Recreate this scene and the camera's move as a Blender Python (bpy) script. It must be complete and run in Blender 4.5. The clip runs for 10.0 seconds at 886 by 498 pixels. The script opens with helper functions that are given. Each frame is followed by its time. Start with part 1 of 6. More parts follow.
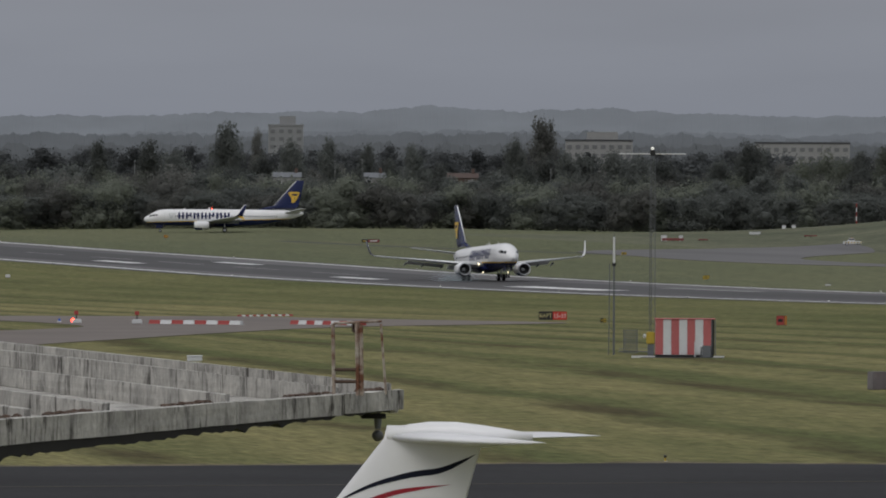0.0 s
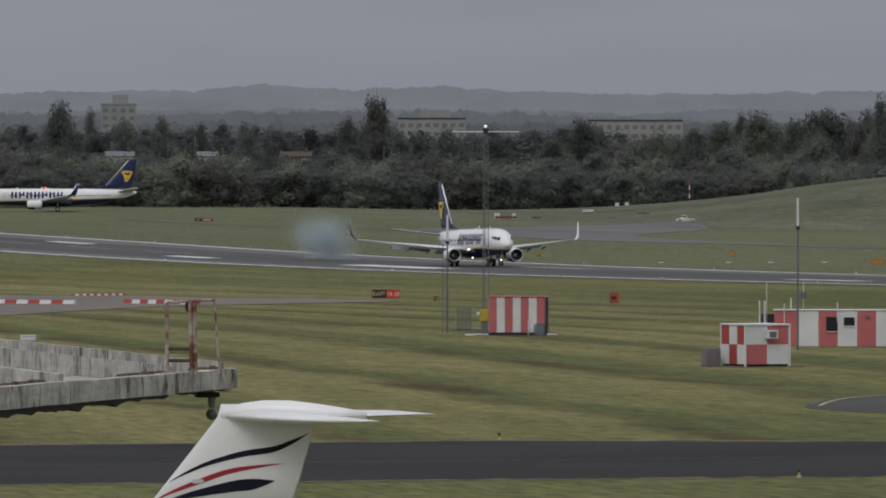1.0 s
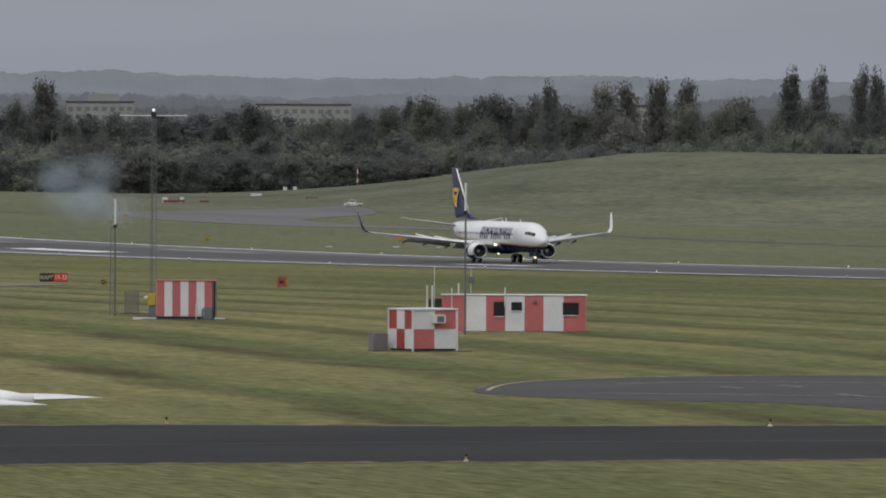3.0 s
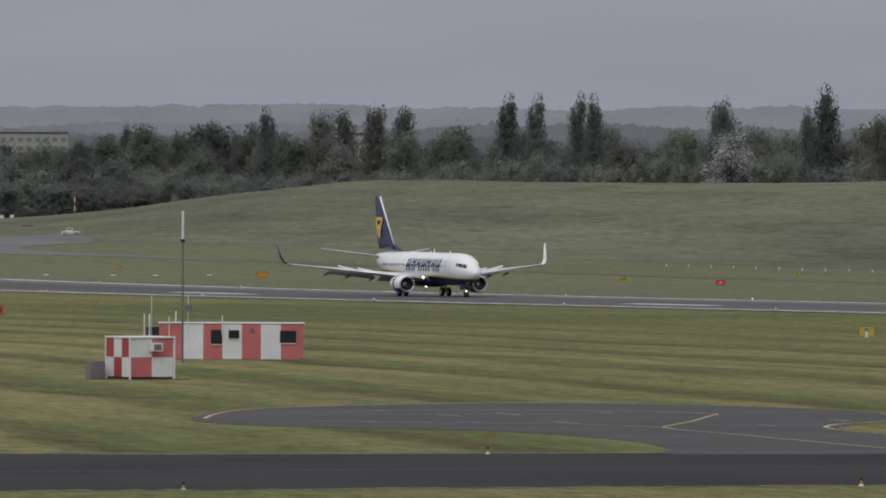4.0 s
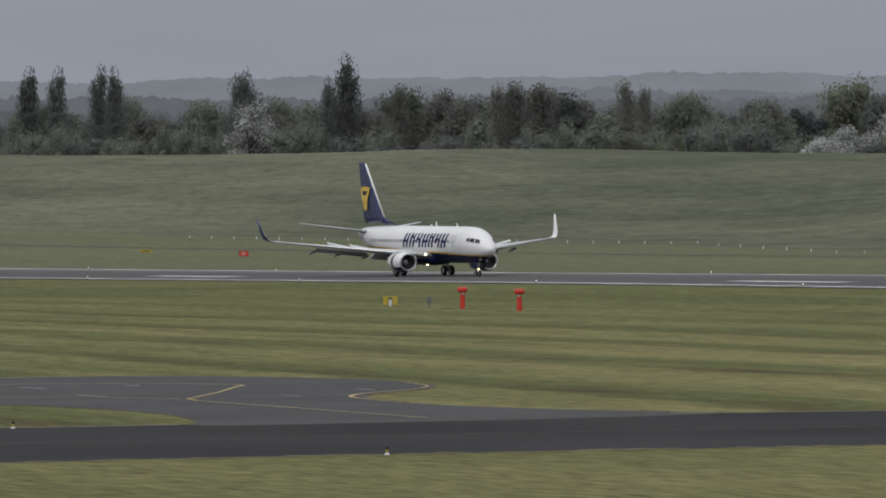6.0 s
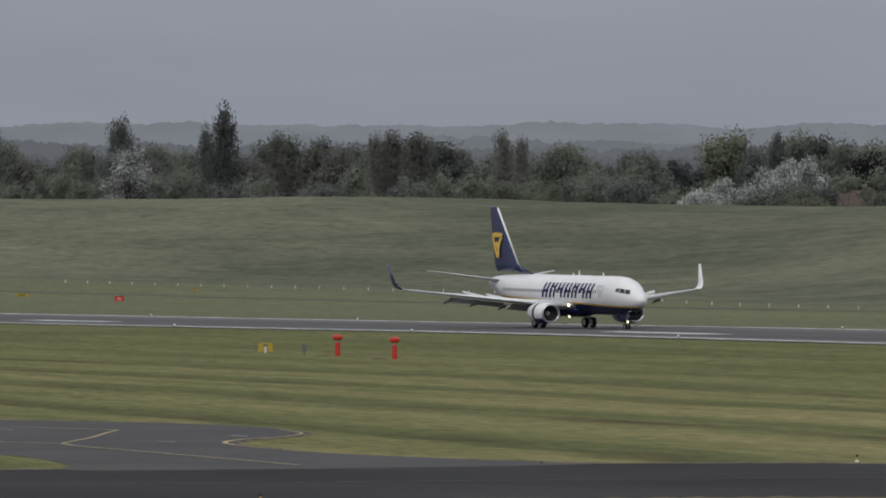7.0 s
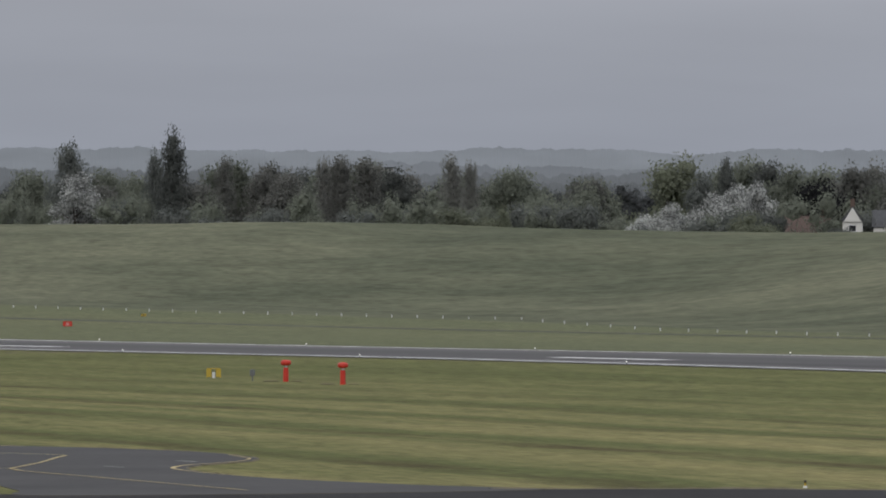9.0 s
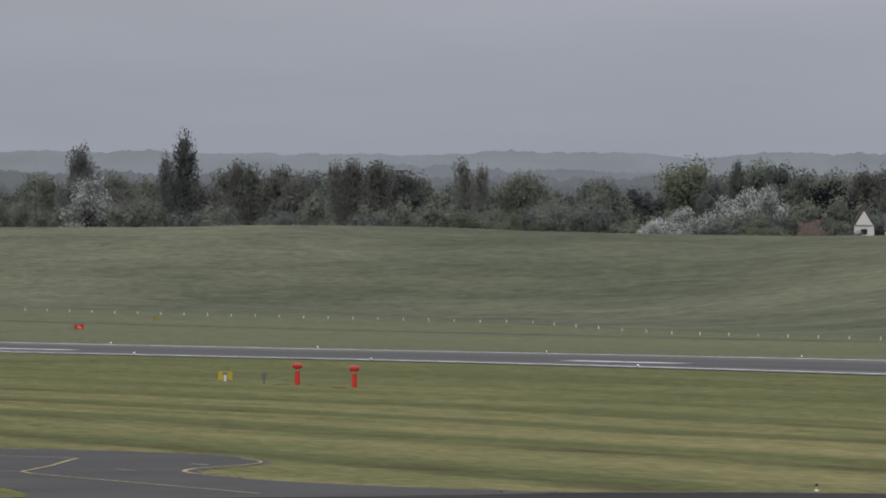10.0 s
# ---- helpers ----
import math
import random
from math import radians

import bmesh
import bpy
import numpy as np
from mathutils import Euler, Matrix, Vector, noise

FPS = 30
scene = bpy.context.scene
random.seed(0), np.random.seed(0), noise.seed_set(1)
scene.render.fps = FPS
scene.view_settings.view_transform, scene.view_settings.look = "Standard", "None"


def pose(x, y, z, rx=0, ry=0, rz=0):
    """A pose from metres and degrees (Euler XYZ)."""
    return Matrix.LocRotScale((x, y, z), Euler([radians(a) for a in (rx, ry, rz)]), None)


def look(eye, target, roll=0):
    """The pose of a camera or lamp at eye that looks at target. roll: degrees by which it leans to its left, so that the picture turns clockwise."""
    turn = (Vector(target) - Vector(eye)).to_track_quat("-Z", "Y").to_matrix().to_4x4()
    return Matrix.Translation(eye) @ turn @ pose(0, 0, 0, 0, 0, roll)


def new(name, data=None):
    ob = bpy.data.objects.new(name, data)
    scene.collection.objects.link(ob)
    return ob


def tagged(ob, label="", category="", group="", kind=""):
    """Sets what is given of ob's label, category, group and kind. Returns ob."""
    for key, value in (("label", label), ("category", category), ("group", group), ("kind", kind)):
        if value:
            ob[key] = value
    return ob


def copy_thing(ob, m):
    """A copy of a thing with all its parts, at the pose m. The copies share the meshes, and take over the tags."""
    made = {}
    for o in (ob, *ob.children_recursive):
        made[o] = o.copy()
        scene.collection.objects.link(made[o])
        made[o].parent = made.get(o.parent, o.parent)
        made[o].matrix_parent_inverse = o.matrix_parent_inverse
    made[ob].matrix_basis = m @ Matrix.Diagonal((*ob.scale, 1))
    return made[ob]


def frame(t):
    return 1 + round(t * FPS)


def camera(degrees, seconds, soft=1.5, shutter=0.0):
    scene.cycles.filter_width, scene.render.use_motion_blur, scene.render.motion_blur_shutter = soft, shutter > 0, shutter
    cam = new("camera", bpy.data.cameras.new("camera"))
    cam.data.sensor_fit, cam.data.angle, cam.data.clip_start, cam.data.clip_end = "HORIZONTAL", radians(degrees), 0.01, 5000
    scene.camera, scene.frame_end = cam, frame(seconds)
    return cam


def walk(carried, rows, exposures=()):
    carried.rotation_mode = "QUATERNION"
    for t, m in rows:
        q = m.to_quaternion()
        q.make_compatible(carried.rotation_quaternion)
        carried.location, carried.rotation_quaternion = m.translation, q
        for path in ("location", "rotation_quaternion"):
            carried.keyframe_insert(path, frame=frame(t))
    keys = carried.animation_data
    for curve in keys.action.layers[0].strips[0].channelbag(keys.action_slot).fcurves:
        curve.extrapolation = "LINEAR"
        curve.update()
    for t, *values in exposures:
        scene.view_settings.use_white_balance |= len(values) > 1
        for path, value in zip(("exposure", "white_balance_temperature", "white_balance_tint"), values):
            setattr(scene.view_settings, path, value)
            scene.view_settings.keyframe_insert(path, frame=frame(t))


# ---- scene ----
from collections import defaultdict

# World axes: x runs along the runway, the landing aircraft rolls towards +x; the viewer stands at x = 0, y = 0.
EYE = Vector((0.0, 0.0, 16.92))
cam = camera(5.533, 10.0, soft=1.9)
PANS = [  # seconds, pan from -x towards +y, tilt, roll (degrees)
    (0.0, 16.878, -0.494, 0.238),
    (0.5, 17.340, -0.579, 0.083),
    (1.0, 17.920, -0.627, 0.056),
    (1.5, 18.383, -0.655, 0.305),
    (2.0, 18.795, -0.692, 0.431),
    (2.2, 19.006, -0.706, 0.457),
    (3.3, 20.452, -0.692, 0.116),
    (3.5, 20.791, -0.660, 0.054),
    (4.0, 21.762, -0.537, 0.256),
    (4.5, 22.882, -0.415, -0.243),
    (5.0, 23.759, -0.668, -0.390),
    (5.5, 24.213, -0.772, -0.321),
    (6.0, 24.743, -0.722, -0.538),
    (6.2, 24.910, -0.607, -0.312),
    (7.3, 25.696, -0.334, 0.036),
    (7.5, 25.758, -0.264, -0.261),
    (8.0, 25.841, -0.252, -0.071),
    (8.5, 25.831, -0.266, 0.074),
    (9.0, 25.841, -0.264, 0.191),
    (9.5, 25.781, -0.272, 0.154),
    (10.0, 25.769, -0.244, 0.223),
]


def aim(pan, tilt, roll):
    a, b = radians(pan), radians(tilt)
    way = Vector((-math.cos(b) * math.cos(a), math.cos(b) * math.sin(a), math.sin(b)))
    return look(EYE, EYE + way * 100, roll)


walk(cam, [(t, aim(a, b, r)) for t, a, b, r in PANS],
     exposures=[(0.0, -0.11), (1.0, 0.00), (2.0, 0.13), (3.5, 0.22), (4.5, 0.21), (5.0, 0.15), (5.5, 0.19), (6.2, 0.22), (7.5, 0.10), (8.0, 0.06), (8.5, 0.24), (9.0, 0.33), (10.0, 0.39)])

# ---- sky and light: a dull overcast day ----
world = bpy.data.worlds.new("overcast_sky")
scene.world = world
world.use_nodes = True
wn, wl = world.node_tree.nodes, world.node_tree.links
wn.clear()
sky = wn.new("ShaderNodeTexSky")
sky.sky_type, sky.sun_disc = "NISHITA", False
sky.sun_elevation, sky.sun_rotation = radians(38), radians(120)
sky.dust_density, sky.air_density = 3.0, 1.0
grey = wn.new("ShaderNodeHueSaturation")
grey.inputs["Saturation"].default_value = 0.12
grey.inputs["Value"].default_value = 0.05
wl.new(sky.outputs[0], grey.inputs["Color"])
wco = wn.new("ShaderNodeTexCoord")
wsep = wn.new("ShaderNodeSeparateXYZ")
wl.new(wco.outputs["Generated"], wsep.inputs[0])
cover = wn.new("ShaderNodeValToRGB")  # cloud deck: dull at the horizon, brighter overhead
cover.color_ramp.elements[0].position, cover.color_ramp.elements[0].color = 0.0, (0.262, 0.284, 0.334, 1)
cover.color_ramp.elements[1].position, cover.color_ramp.elements[1].color = 0.9, (0.84, 0.86, 0.90, 1)
mid = cover.color_ramp.elements.new(0.03)
mid.color = (0.306, 0.318, 0.358, 1)
wl.new(wsep.outputs["Z"], cover.inputs[0])
wmap = wn.new("ShaderNodeMapping")
wmap.inputs["Scale"].default_value = (9, 9, 60)
wl.new(wco.outputs["Generated"], wmap.inputs[0])
wnoise = wn.new("ShaderNodeTexNoise")
wnoise.inputs["Scale"].default_value, wnoise.inputs["Detail"].default_value = 1.0, 4.0
wl.new(wmap.outputs[0], wnoise.inputs["Vector"])
wvar = wn.new("ShaderNodeMapRange")
wvar.inputs["From Min"].default_value, wvar.inputs["From Max"].default_value = 0.25, 0.75
wvar.inputs["To Min"].default_value, wvar.inputs["To Max"].default_value = 0.88, 1.10
wl.new(wnoise.outputs[0], wvar.inputs[0])
wmul = wn.new("ShaderNodeVectorMath")
wmul.operation = "SCALE"
wl.new(cover.outputs[0], wmul.inputs[0])
wl.new(wvar.outputs[0], wmul.inputs["Scale"])
wadd = wn.new("ShaderNodeMix")
wadd.data_type, wadd.blend_type = "RGBA", "MIX"
wadd.inputs["Factor"].default_value = 0.85
wl.new(grey.outputs[0], wadd.inputs["A"])
wl.new(wmul.outputs[0], wadd.inputs["B"])
wbg = wn.new("ShaderNodeBackground")
wl.new(wadd.outputs["Result"], wbg.inputs[0])
wbg.inputs[1].default_value = 1.0
wout = wn.new("ShaderNodeOutputWorld")
wl.new(wbg.outputs[0], wout.inputs[0])
sun = new("sun", bpy.data.lights.new("sun", "SUN"))
sun.data.energy, sun.data.angle, sun.data.color = 0.7, radians(30), (1.0, 0.96, 0.90)
sun.matrix_world = look((0, 0, 100), (-60, 75, 0))


# ---- materials ----
def paint(name, color, rough=0.6, metal=0.0, fine=(4.0, 0.1), broad=(0.4, 0.1), bump=0.0, rand=0.0, island=0.0, glow=0.0,
          stretch=(1, 1, 1), second=None, spec=0.5):
    """A surface of one colour, varied at two scales, with relief; rand and island vary it from object to object and from piece to piece."""
    m = bpy.data.materials.new(name)
    m.use_nodes = True
    n, l = m.node_tree.nodes, m.node_tree.links
    b = n["Principled BSDF"]
    b.inputs["Roughness"].default_value, b.inputs["Metallic"].default_value = rough, metal
    b.inputs["Specular IOR Level"].default_value = spec
    co = n.new("ShaderNodeTexCoord")
    mp = n.new("ShaderNodeMapping")
    mp.inputs["Scale"].default_value = stretch
    l.new(co.outputs["Object"], mp.inputs[0])
    value = None

    def add(sock, amount):
        nonlocal value
        r = n.new("ShaderNodeMapRange")
        r.inputs["From Min"].default_value, r.inputs["From Max"].default_value = 0.2, 0.8
        r.inputs["To Min"].default_value, r.inputs["To Max"].default_value = 1 - amount, 1 + amount
        l.new(sock, r.inputs[0])
        if value is None:
            value = r.outputs[0]
        else:
            k = n.new("ShaderNodeMath")
            k.operation = "MULTIPLY"
            l.new(value, k.inputs[0])
            l.new(r.outputs[0], k.inputs[1])
            value = k.outputs[0]

    first = None
    for scale, amount in (fine, broad):
        t = n.new("ShaderNodeTexNoise")
        t.inputs["Scale"].default_value, t.inputs["Detail"].default_value = scale, 5
        l.new(mp.outputs[0], t.inputs["Vector"])
        add(t.outputs[0], amount)
        first = first or t
        last = t
    if rand:
        add(n.new("ShaderNodeObjectInfo").outputs["Random"], rand)
    if island:
        add(n.new("ShaderNodeNewGeometry").outputs["Random Per Island"], island)
    col = n.new("ShaderNodeVectorMath")
    col.operation = "SCALE"
    col.inputs[0].default_value = color
    if second:
        mx = n.new("ShaderNodeMix")
        mx.data_type = "RGBA"
        rr = n.new("ShaderNodeMapRange")
        rr.inputs["From Min"].default_value, rr.inputs["From Max"].default_value = 0.42, 0.62
        l.new(last.outputs[0], rr.inputs[0])
        l.new(rr.outputs[0], mx.inputs["Factor"])
        mx.inputs["A"].default_value, mx.inputs["B"].default_value = (*color, 1), (*second, 1)
        l.new(mx.outputs["Result"], col.inputs[0])
    l.new(value, col.inputs["Scale"])
    l.new(col.outputs[0], b.inputs["Base Color"])
    if bump:
        k = n.new("ShaderNodeBump")
        k.inputs["Strength"].default_value, k.inputs["Distance"].default_value = bump, 0.05
        l.new(first.outputs[0], k.inputs["Height"])
        l.new(k.outputs[0], b.inputs["Normal"])
    if glow:
        b.inputs["Emission Color"].default_value, b.inputs["Emission Strength"].default_value = (*color, 1), glow
    return m


def grass_material(name, stripes, base, dry, period=20.0):
    """Mown grass; with stripes, lighter and darker swaths along the runway."""
    m = bpy.data.materials.new(name)
    m.use_nodes = True
    n, l = m.node_tree.nodes, m.node_tree.links
    b = n["Principled BSDF"]
    b.inputs["Roughness"].default_value = 0.95
    b.inputs["Specular IOR Level"].default_value = 0.1
    co = n.new("ShaderNodeTexCoord")

    def noise_at(scale, sx, sy, detail=5.0):
        mp = n.new("ShaderNodeMapping")
        mp.inputs["Scale"].default_value = (sx, sy, 1)
        l.new(co.outputs["Object"], mp.inputs[0])
        t = n.new("ShaderNodeTexNoise")
        t.inputs["Scale"].default_value, t.inputs["Detail"].default_value = scale, detail
        l.new(mp.outputs[0], t.inputs["Vector"])
        return t.outputs[0]

    def op(kind, a, c):
        k = n.new("ShaderNodeMath")
        k.operation = kind
        for i, v in enumerate((a, c)):
            if isinstance(v, (int, float)):
                k.inputs[i].default_value = v
            elif v is not None:
                l.new(v, k.inputs[i])
        return k.outputs[0]

    broad, middle, fine = noise_at(0.004, 1, 3), noise_at(0.03, 0.5, 2), noise_at(0.5, 0.28 if stripes else 0.16, 1.0, 7.0)
    mx = n.new("ShaderNodeMix")
    mx.data_type = "RGBA"
    mx.inputs["A"].default_value, mx.inputs["B"].default_value = (*base, 1), (*dry, 1)
    fac = op("ADD", op("MULTIPLY", op("SUBTRACT", broad, 0.5), 2.2), op("MULTIPLY", middle, 0.9))
    if not stripes:
        fac = op("ADD", fac, op("MULTIPLY", op("SUBTRACT", noise_at(0.05, 0.10, 2.0, 4.0), 0.5), 1.3))
        fac = op("ADD", fac, op("MULTIPLY", op("SUBTRACT", noise_at(0.3, 0.12, 1.2), 0.5), 0.7))
    if stripes:
        sep = n.new("ShaderNodeSeparateXYZ")
        l.new(co.outputs["Object"], sep.inputs[0])
        wob = op("MULTIPLY", op("SUBTRACT", noise_at(0.012, 1, 1, 2.0), 0.5), 14.0)
        fan = n.new("ShaderNodeMapRange")  # nearer the apron the swaths turn away from the runway's line
        fan.inputs["From Min"].default_value, fan.inputs["From Max"].default_value = 215.0, 290.0
        fan.inputs["To Min"].default_value, fan.inputs["To Max"].default_value = 0.14, 0.01
        l.new(sep.outputs["Y"], fan.inputs[0])
        ph = op("MULTIPLY", op("ADD", op("ADD", sep.outputs["Y"], wob), op("MULTIPLY", op("ADD", sep.outputs["X"], 600.0), fan.outputs[0])), 2 * math.pi / period)
        wave = op("ADD", op("SUBTRACT", 0.55, op("MULTIPLY", op("POWER", op("ADD", op("MULTIPLY", op("SINE", ph, None), 0.5), 0.5), 3.0), 2.2)), op("MULTIPLY", op("SINE", op("MULTIPLY", ph, 2.37), None), 0.5))
        wave = op("ADD", wave, op("MULTIPLY", op("SUBTRACT", noise_at(0.16, 0.2, 1.4, 6.0), 0.5), 2.6))
        depth = op("ADD", op("MULTIPLY", noise_at(0.01, 0.4, 1.5, 2.0), 0.45), 0.05)
        near = n.new("ShaderNodeMapRange")  # the verge nearest the apron is not striped
        near.inputs["From Min"].default_value, near.inputs["From Max"].default_value = -395.0, -445.0
        l.new(sep.outputs["X"], near.inputs[0])
        beyond = n.new("ShaderNodeMapRange")  # beyond the runway the swaths are faint and the grass greener
        beyond.inputs["From Min"].default_value, beyond.inputs["From Max"].default_value = 385.0, 450.0
        l.new(sep.outputs["Y"], beyond.inputs[0])
        calm = n.new("ShaderNodeMapRange")  # the swaths fade out towards the runway
        calm.inputs["From Min"].default_value, calm.inputs["From Max"].default_value = 345.0, 275.0
        calm.inputs["To Min"].default_value, calm.inputs["To Max"].default_value = 0.22, 1.0
        l.new(sep.outputs["Y"], calm.inputs[0])
        depth = op("MULTIPLY", op("MULTIPLY", op("MULTIPLY", depth, calm.outputs[0]), near.outputs[0]), op("SUBTRACT", 1.0, op("MULTIPLY", beyond.outputs[0], 0.65)))
        fac = op("SUBTRACT", fac, op("MULTIPLY", op("SUBTRACT", 1.0, calm.outputs[0]), 0.22))
        fac = op("SUBTRACT", fac, op("MULTIPLY", beyond.outputs[0], 0.06))
        fac = op("SUBTRACT", fac, op("MULTIPLY", op("SUBTRACT", 1.0, near.outputs[0]), 0.08))
        fac = op("ADD", fac, op("MULTIPLY", wave, depth))
    l.new(fac, mx.inputs["Factor"])
    tinted = mx.outputs["Result"]
    if stripes:  # narrow brown thatch between the swaths, broken and wavy
        edge = n.new("ShaderNodeMapRange")
        edge.inputs["From Min"].default_value, edge.inputs["From Max"].default_value = 0.72, 1.25
        ragged = op("MULTIPLY", op("SUBTRACT", noise_at(0.12, 0.3, 1.5, 6.0), 0.5), 1.5)
        l.new(op("ADD", op("SINE", op("ADD", ph, 0.9), None), ragged), edge.inputs[0])
        thatch = n.new("ShaderNodeMix")
        thatch.data_type = "RGBA"
        thatch.inputs["B"].default_value = (0.068, 0.056, 0.026, 1)
        l.new(op("MULTIPLY", edge.outputs[0], op("MULTIPLY", op("MULTIPLY", op("MULTIPLY", near.outputs[0], calm.outputs[0]), 0.95), op("SUBTRACT", 1.0, op("MULTIPLY", beyond.outputs[0], 0.8)))), thatch.inputs["Factor"])
        l.new(tinted, thatch.inputs["A"])
        tinted = thatch.outputs["Result"]
        other = n.new("ShaderNodeMix")  # a duller, greyer colour blended in beyond the runway
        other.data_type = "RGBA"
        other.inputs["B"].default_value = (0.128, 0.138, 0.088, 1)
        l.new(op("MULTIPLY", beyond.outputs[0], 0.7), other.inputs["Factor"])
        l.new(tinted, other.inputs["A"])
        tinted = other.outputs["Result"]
    sc = n.new("ShaderNodeVectorMath")
    sc.operation = "SCALE"
    l.new(tinted, sc.inputs[0])
    l.new(op("ADD", op("ADD", op("MULTIPLY", fine, 0.8), op("MULTIPLY", noise_at(3.0 if stripes else 1.5, 0.12 if stripes else 0.15, 1.0, 6.0), 2.5 if stripes else 1.2)), -0.65 if stripes else 0.0), sc.inputs["Scale"])
    l.new(sc.outputs[0], b.inputs["Base Color"])
    bp = n.new("ShaderNodeBump")
    bp.inputs["Strength"].default_value, bp.inputs["Distance"].default_value = 0.6, 0.15
    l.new(noise_at(3.0, 1, 1), bp.inputs["Height"])
    l.new(bp.outputs[0], b.inputs["Normal"])
    return m


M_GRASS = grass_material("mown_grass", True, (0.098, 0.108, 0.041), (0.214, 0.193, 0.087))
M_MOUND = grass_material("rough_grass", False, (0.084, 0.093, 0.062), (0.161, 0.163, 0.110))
M_RUNWAY = paint("runway_asphalt", (0.118, 0.115, 0.117), 0.8, fine=(2.0, 0.12), broad=(0.05, 0.3), stretch=(0.15, 1.6, 1), spec=0.3)
M_RUBBER = paint("rubbered_asphalt", (0.060, 0.058, 0.060), 0.75, fine=(1.0, 0.15), broad=(0.06, 0.35), stretch=(0.12, 1.2, 1), spec=0.3)
M_TAXI = paint("taxiway_asphalt", (0.042, 0.042, 0.044), 0.95, spec=0.05, fine=(1.5, 0.15), broad=(0.05, 0.25))
M_TAXI_OLD = paint("old_asphalt", (0.082, 0.081, 0.084), 0.95, spec=0.08, fine=(1.5, 0.12), broad=(0.08, 0.22))
M_EDGE = paint("crumbled_edge", (0.11, 0.10, 0.06), 0.95, fine=(2.0, 0.3), broad=(0.3, 0.3))
M_CONC_TAXI = paint("taxiway_concrete", (0.150, 0.126, 0.112), 0.85, fine=(1.0, 0.1), broad=(0.05, 0.2))
M_LINE = paint("white_marking", (0.70, 0.70, 0.70), 0.7, fine=(0.8, 0.15), broad=(0.1, 0.2))
M_SCUFF = paint("scuffed_marking", (0.24, 0.24, 0.235), 0.8, fine=(1.5, 0.4), broad=(0.4, 0.3))
M_YLINE = paint("yellow_marking", (0.40, 0.32, 0.15), 0.7, fine=(0.8, 0.25), broad=(0.1, 0.2))
M_WHITE = paint("white_gloss_paint", (0.80, 0.80, 0.81), 0.28, fine=(2.0, 0.02), broad=(0.25, 0.04))
M_NAVY = paint("navy_gloss_paint", (0.012, 0.020, 0.085), 0.25, fine=(2.0, 0.05), broad=(0.3, 0.1))
M_TITLE = paint("navy_lettering_paint", (0.012, 0.018, 0.080), 0.65, spec=0.15, fine=(2.0, 0.05), broad=(0.3, 0.1))
M_GOLD = paint("golden_yellow_paint", (0.72, 0.46, 0.06), 0.35, fine=(2.0, 0.05), broad=(0.3, 0.08))
M_ALU = paint("bare_aluminium", (0.62, 0.63, 0.65), 0.32, 0.9, fine=(3.0, 0.05), broad=(0.5, 0.08))
M_GREYP = paint("grey_wing_paint", (0.56, 0.57, 0.58), 0.4, fine=(1.5, 0.05), broad=(0.3, 0.08))
M_DARK = paint("dark_cavity", (0.012, 0.012, 0.014), 0.6)
M_TYRE = paint("black_rubber", (0.015, 0.015, 0.016), 0.8)
M_GLASS = paint("dark_glazing", (0.02, 0.022, 0.026), 0.08)
M_LAMP = paint("lit_lamp", (1.0, 0.86, 0.55), 0.3, glow=3.0)
M_RLAMP = paint("lit_red_lamp", (1.0, 0.05, 0.02), 0.3, glow=8.0)
M_WLAMP = paint("lit_white_lamp", (1.0, 0.98, 0.92), 0.3, glow=0.5)


# ---- builders ----
def link(name, bm, material, parent=None, label="", smooth=False):
    me = bpy.data.meshes.new(name)
    if smooth:
        for f in bm.faces:
            f.smooth = True
    bmesh.ops.recalc_face_normals(bm, faces=bm.faces)
    bm.to_mesh(me)
    bm.free()
    for m in material if isinstance(material, (list, tuple)) else (material,):
        me.materials.append(m)
    ob = new(name, me)
    if parent:
        ob.parent = parent
    if label:
        ob["label"] = label
    return ob


def part(name, bm, material, parent, label="", smooth=False):
    return link(name, bm, material, parent, label, smooth)


def thing(name, m, label, category, group=""):
    ob = new(name)
    ob.empty_display_size = 0.2
    ob.matrix_world = m
    return tagged(ob, label, category, group)


def box(bm, x0, x1, y0, y1, z0, z1, bevel=0.0, turn=None):
    r = bmesh.ops.create_cube(bm, size=1)
    m = Matrix.LocRotScale(((x0 + x1) / 2, (y0 + y1) / 2, (z0 + z1) / 2), None, (abs(x1 - x0), abs(y1 - y0), abs(z1 - z0)))
    bmesh.ops.transform(bm, matrix=(turn or Matrix()) @ m, verts=r["verts"])
    if bevel:
        edges = list({e for v in r["verts"] for e in v.link_edges})
        bmesh.ops.bevel(bm, geom=edges, offset=bevel, segments=2, affect="EDGES")
    return bm


def rod(bm, p0, p1, r0, r1=None, n=10, caps=True):
    p0, p1 = Vector(p0), Vector(p1)
    r1 = r0 if r1 is None else r1
    q = (p1 - p0).to_track_quat("Z", "Y")
    rings = []
    for p, r in ((p0, r0), (p1, r1)):
        rings.append([bm.verts.new(p + q @ Vector((r * math.cos(2 * math.pi * k / n), r * math.sin(2 * math.pi * k / n), 0))) for k in range(n)])
    for k in range(n):
        bm.faces.new((rings[0][k], rings[0][(k + 1) % n], rings[1][(k + 1) % n], rings[1][k]))
    if caps:
        bm.faces.new(rings[0][::-1])
        bm.faces.new(rings[1])
    return bm


